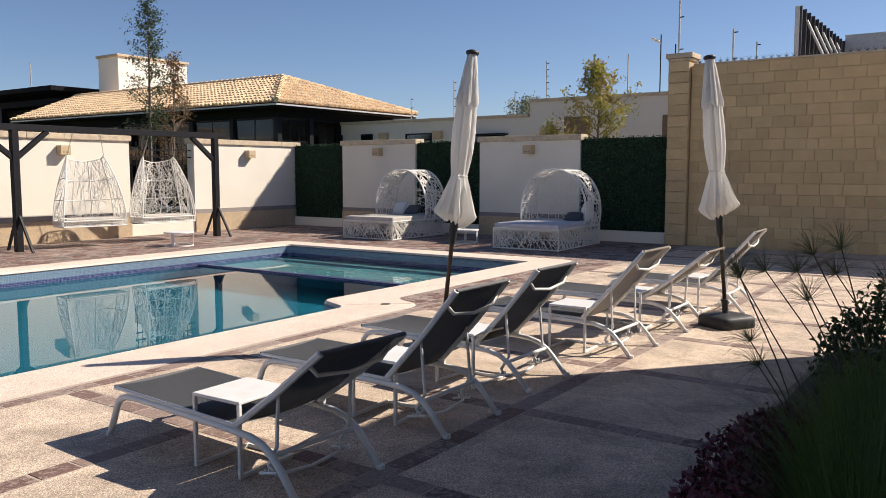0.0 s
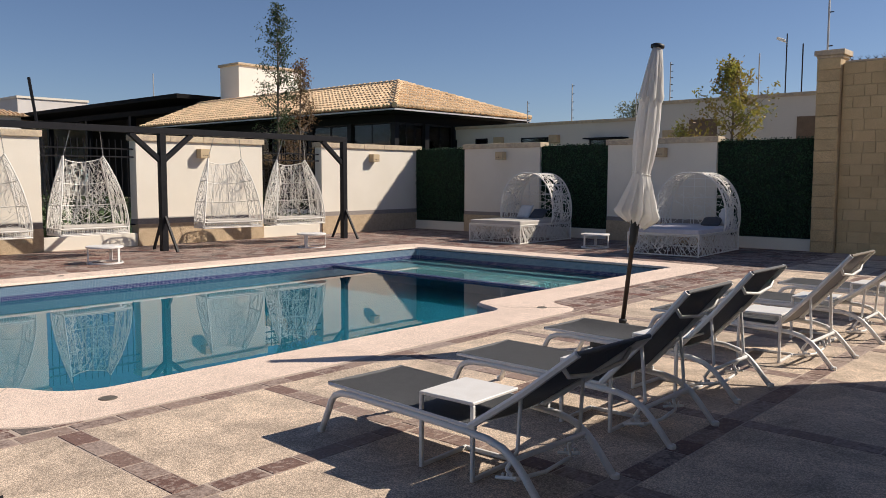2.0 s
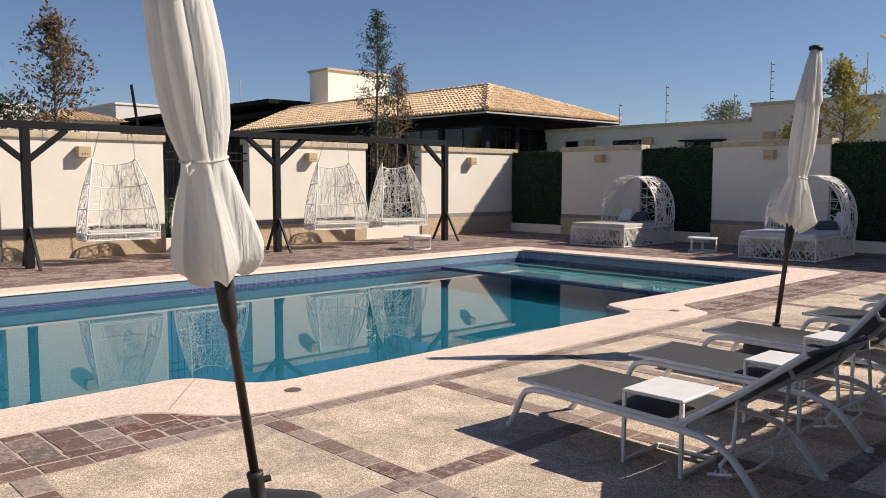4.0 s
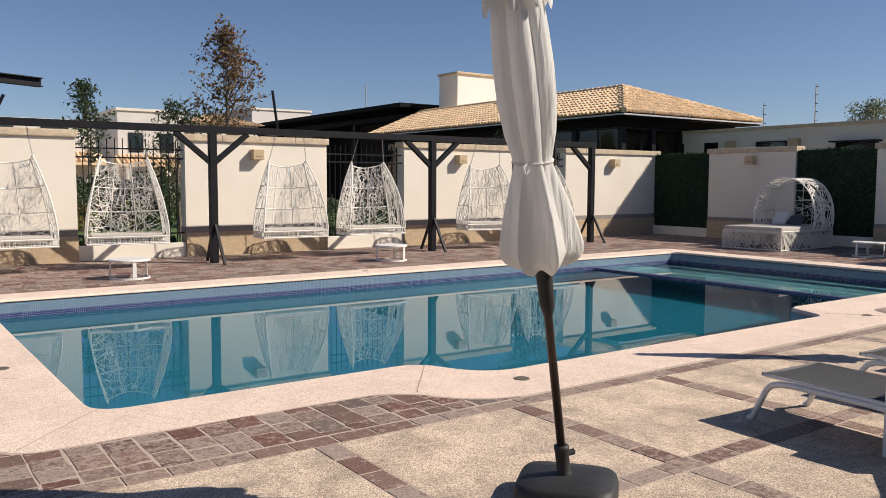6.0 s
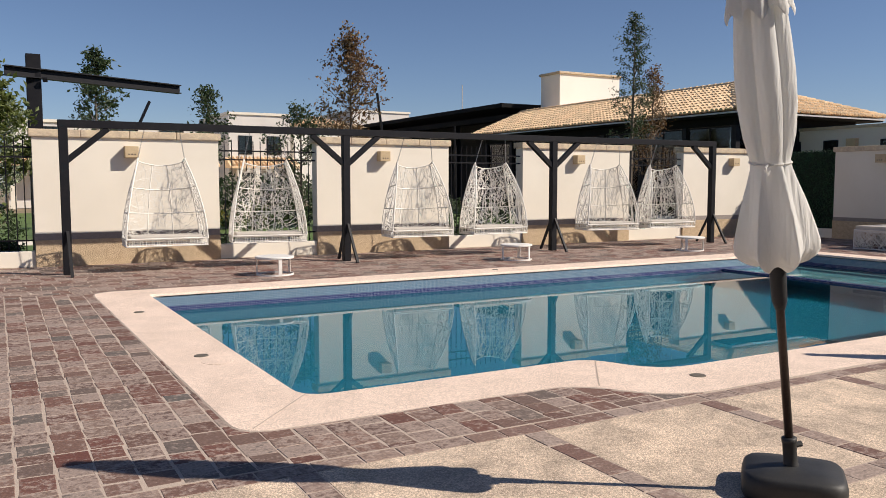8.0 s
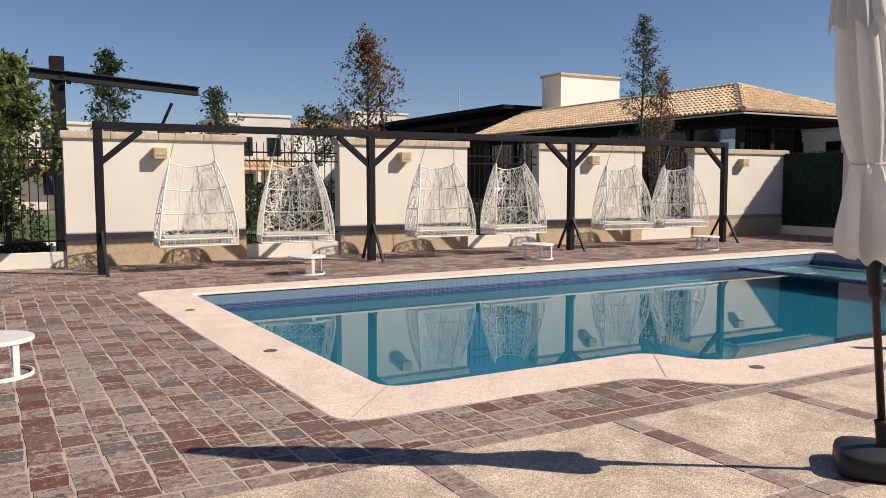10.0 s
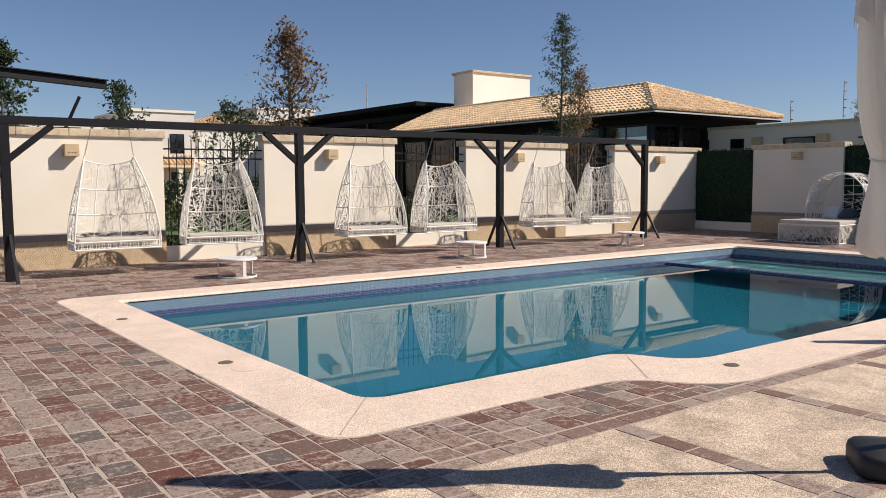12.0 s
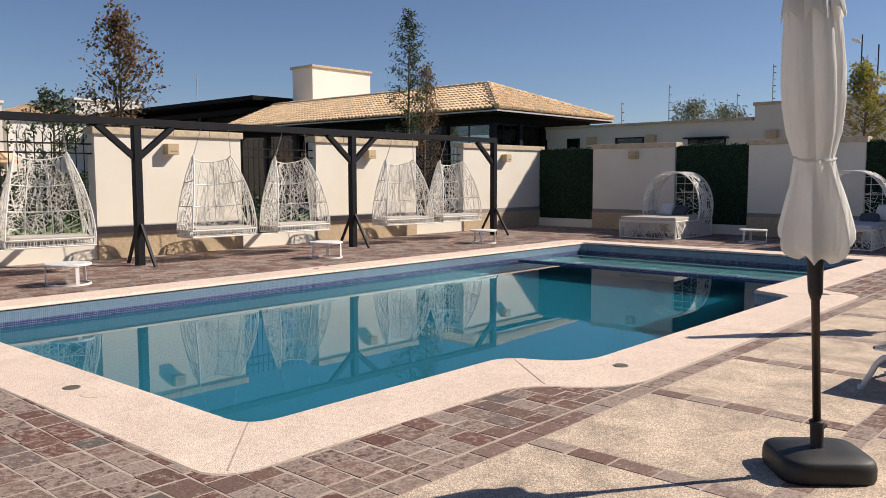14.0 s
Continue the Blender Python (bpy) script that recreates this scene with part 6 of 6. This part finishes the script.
def lay_pieces(name, meshes, rects, z0, h, parent, near, stuff_name, label, seed=1, to_world=None, limit=300):
    """Each rectangle becomes a piece; those in the near stretch are parts, the rest one joined part."""
    rng = random.Random(seed)
    V, F = [], []
    made = 0
    for x0, x1, y0, y1 in rects:
        m = Matrix.Translation(((x0 + x1) / 2, (y0 + y1) / 2, z0 + rng.uniform(-0.0015, 0.0015))) @ Matrix.Rotation(rng.gauss(0, 0.006), 4, "Z") @ Matrix.Diagonal((x1 - x0, y1 - y0, h, 1))
        if to_world is not None:
            m = to_world @ m
        me = meshes[rng.randrange(len(meshes))]
        if near(x0, y0) and made < limit:
            ob = new(name, me)
            ob.parent = parent
            ob.matrix_basis = m
            made += 1
        else:
            b = len(V)
            V.extend(tuple(m @ v.co) for v in me.vertices)
            F.extend(tuple(b + i for i in p.vertices) for p in me.polygons)
    if V:
        me = bpy.data.meshes.new(stuff_name)
        me.from_pydata(V, [], F)
        me.materials.append(meshes[0].materials[0])
        ob = new(stuff_name, me)
        ob.parent = parent
        tagged(ob, label, kind="stuff")


rng = random.Random(77)
PX, PY = 1.512, 1.51
X_LINES = [0.41 + PX * k for k in range(-5, 12)]
Y_LINES = [5.30 - PY * k for k in range(0, 10)]
SW2 = 0.078
# washed-aggregate panels
panels = unit_pieces("aggregate_panel", "aggregate", 2, 0.004, 5, 0.001)
rects = [(xa + SW2, xb - SW2, yb + SW2, ya - SW2) for xa, xb in zip(X_LINES, X_LINES[1:]) for ya, yb in zip(Y_LINES, Y_LINES[1:])]
rects = [r for r in rects if not (r[0] > 2.6 and r[1] < 8.8 and r[3] < 0.78)]
lay_pieces("aggregate_panel", panels, rects, -0.014, 0.014, terrace, lambda x, y: True, "far_aggregate_panels", "washed aggregate panels", limit=200)
# strips of dark stone between the panels
strip = unit_pieces("strip_stone", "strip", 6, 0.02, 6, 0.012)
rects = []
for y in Y_LINES:
    x = X_LINES[0]
    while x < X_LINES[-1]:
        l = rng.uniform(0.22, 0.34)
        rects.append((x + 0.004, x + l - 0.004, y - SW2 + 0.004, y + SW2 - 0.004))
        x += l
for x in X_LINES:
    for ya, yb in zip(Y_LINES, Y_LINES[1:]):
        y = yb + SW2
        n = 5
        for i in range(n):
            d = (ya - yb - 2 * SW2) / n
            rects.append((x - SW2 + 0.004, x + SW2 - 0.004, y + d * i + 0.004, y + d * (i + 1) - 0.004))
rects = [r for r in rects if not (r[0] > 2.55 and r[0] < 8.8 and r[3] < 0.80)]
lay_pieces("strip_stone", strip, rects, -0.014, 0.0155, terrace, lambda x, y: -2.2 < x < 5.0 and y > 2.2, "far_strip_stones", "dark stone strips between the panels", 2)
part("mortar_joint", boxes((-7.9, 2.0, 5.379, 5.395, -0.01, 0.0012), (7.8, 17.0, 5.379, 5.395, -0.01, 0.0012)), "grout", terrace)
# small worn stone setts round the pool
setts = unit_pieces("paving_sett", "brick", 14, 0.03, 7, 0.045, 0.07)
OUT = [Vector(p) for p in POOL_OUT]


def inside_coping(x, y):
    hit = False
    for a, b in zip(OUT, OUT[1:] + OUT[:1]):
        if (a.y > y) != (b.y > y) and x < (b.x - a.x) * (y - a.y) / (b.y - a.y) + a.x:
            hit = not hit
    return hit


J = 0.0045


def columns(x0, x1, y0, y1, pitch, along):
    """Rows of setts of uneven length. along: the way in which the rows run."""
    rows = []
    w = (x1 - x0) if along == "y" else (y1 - y0)
    n = max(1, round(w / pitch))
    for i in range(n):
        a, b = w * i / n, w * (i + 1) / n
        lo, hi = (y0, y1) if along == "y" else (x0, x1)
        p = lo - rng.uniform(0, 0.15)
        while p < hi - 0.03:
            l = rng.uniform(0.17, 0.275)
            q0, q1 = max(lo, p), min(hi, p + l)
            if q1 - q0 > 0.05:
                if along == "y":
                    r = (x0 + a + J, x0 + b - J, q0 + J * 0.7, q1 - J * 0.7)
                else:
                    r = (q0 + J * 0.7, q1 - J * 0.7, y0 + a + J, y0 + b - J)
                corners = [(r[0], r[2]), (r[1], r[2]), (r[1], r[3]), (r[0], r[3])]
                ins = sum(inside_coping(*c) for c in corners)
                if ins < 4:
                    rows.append(r)
            p += l
    return rows


YB = 5.30 + SW2 + 0.008
rects = columns(-4.6, -1.10, YB, 13.56, 0.198, "y") + columns(-1.10, 2.10, YB, 6.17, 0.198, "y") + columns(7.7, 13.6, YB, 6.30, 0.198, "x")
rects += columns(-7.9, -4.6, YB, 13.56, 0.198, "y") + columns(-7.9, 18.06, 13.56, 17.765, 0.198, "x") + columns(13.6, 18.06, YB, 13.56, 0.198, "y")
lay_pieces("paving_sett", setts, rects, -0.0145, 0.0155, terrace, lambda x, y: -3.4 < x < 2.0 and y < 8.7, "far_paving_setts", "worn reddish-brown stone setts", 3)

# tan blocks of the tall wall and its pillar; local x runs along the wall, local z out of it
blocks = unit_pieces("block", "block", 8, 0.02, 9, 0.004, 0.25)
H_, L_ = 0.2335, 0.43
rects = []
for row in range(17):
    x = 0.0 - (0.215 if row % 2 else 0.0)
    while x < 14.4:
        l = L_ * rng.choice((0.55, 1.0, 1.0, 1.0, 1.0, 0.78))
        a, b = max(0.0, x), min(14.4, x + l)
        if b - a > 0.08:
            rects.append((a + 0.004, b - 0.004, row * H_ + 0.004, (row + 1) * H_ - 0.004))
        x += l
to_wall = Matrix.Translation((FW + 0.015, 5.43, 0.0)) @ Matrix(((0, 0, -1, 0), (-1, 0, 0, 0), (0, 1, 0, 0), (0, 0, 0, 1)))
lay_pieces("block", blocks, rects, 0.0, 0.016, blockwall, lambda x, y: x < 6.2, "far_blocks", "tan textured blocks", 4, to_wall)
to_pillar = Matrix.Translation((FW - 0.10, 5.90, 0.0)) @ Matrix(((0, 0, -1, 0), (-1, 0, 0, 0), (0, 1, 0, 0), (0, 0, 0, 1)))
lay_pieces("block", blocks, [(0.0, 0.455, r * 0.24 + 0.006, (r + 1) * 0.24 - 0.006) for r in range(17)], 0.0, 0.03, pillar, lambda x, y: True, "rest", "", 5, to_pillar)
to_side = Matrix.Translation((FW - 0.10, 5.90, 0.0)) @ Matrix(((1, 0, 0, 0), (0, 0, 1, 0), (0, 1, 0, 0), (0, 0, 0, 1)))
lay_pieces("block", blocks, [(0.0, 0.50, r * 0.24 + 0.006, (r + 1) * 0.24 - 0.006) for r in range(17)], 0.0, 0.02, pillar, lambda x, y: True, "rest", "", 6, to_side)

# spikes along the top of the tall wall
spikes = thing("security_spikes", "row of dark steel security spikes on the wall", "security spikes")
part("strip", boxes((FW + 0.10, FW + 0.14, -6.0, 5.36, 4.01, 4.02)), "lattice", spikes)
for i in range(70):
    y = 5.3 - 0.15 * i
    bm = bmesh.new()
    for dx, dy in ((0.05, 0.05), (-0.05, 0.05), (0.05, -0.05), (-0.05, -0.05), (0.0, 0.0)):
        tube(bm, [(FW + 0.12, y, 4.02), (FW + 0.12 + dx, y + dy, 4.10 + (0.03 if dx == 0 else 0))], 0.007, 4, r2=0.001)
    part("spike", bm, "lattice", spikes)
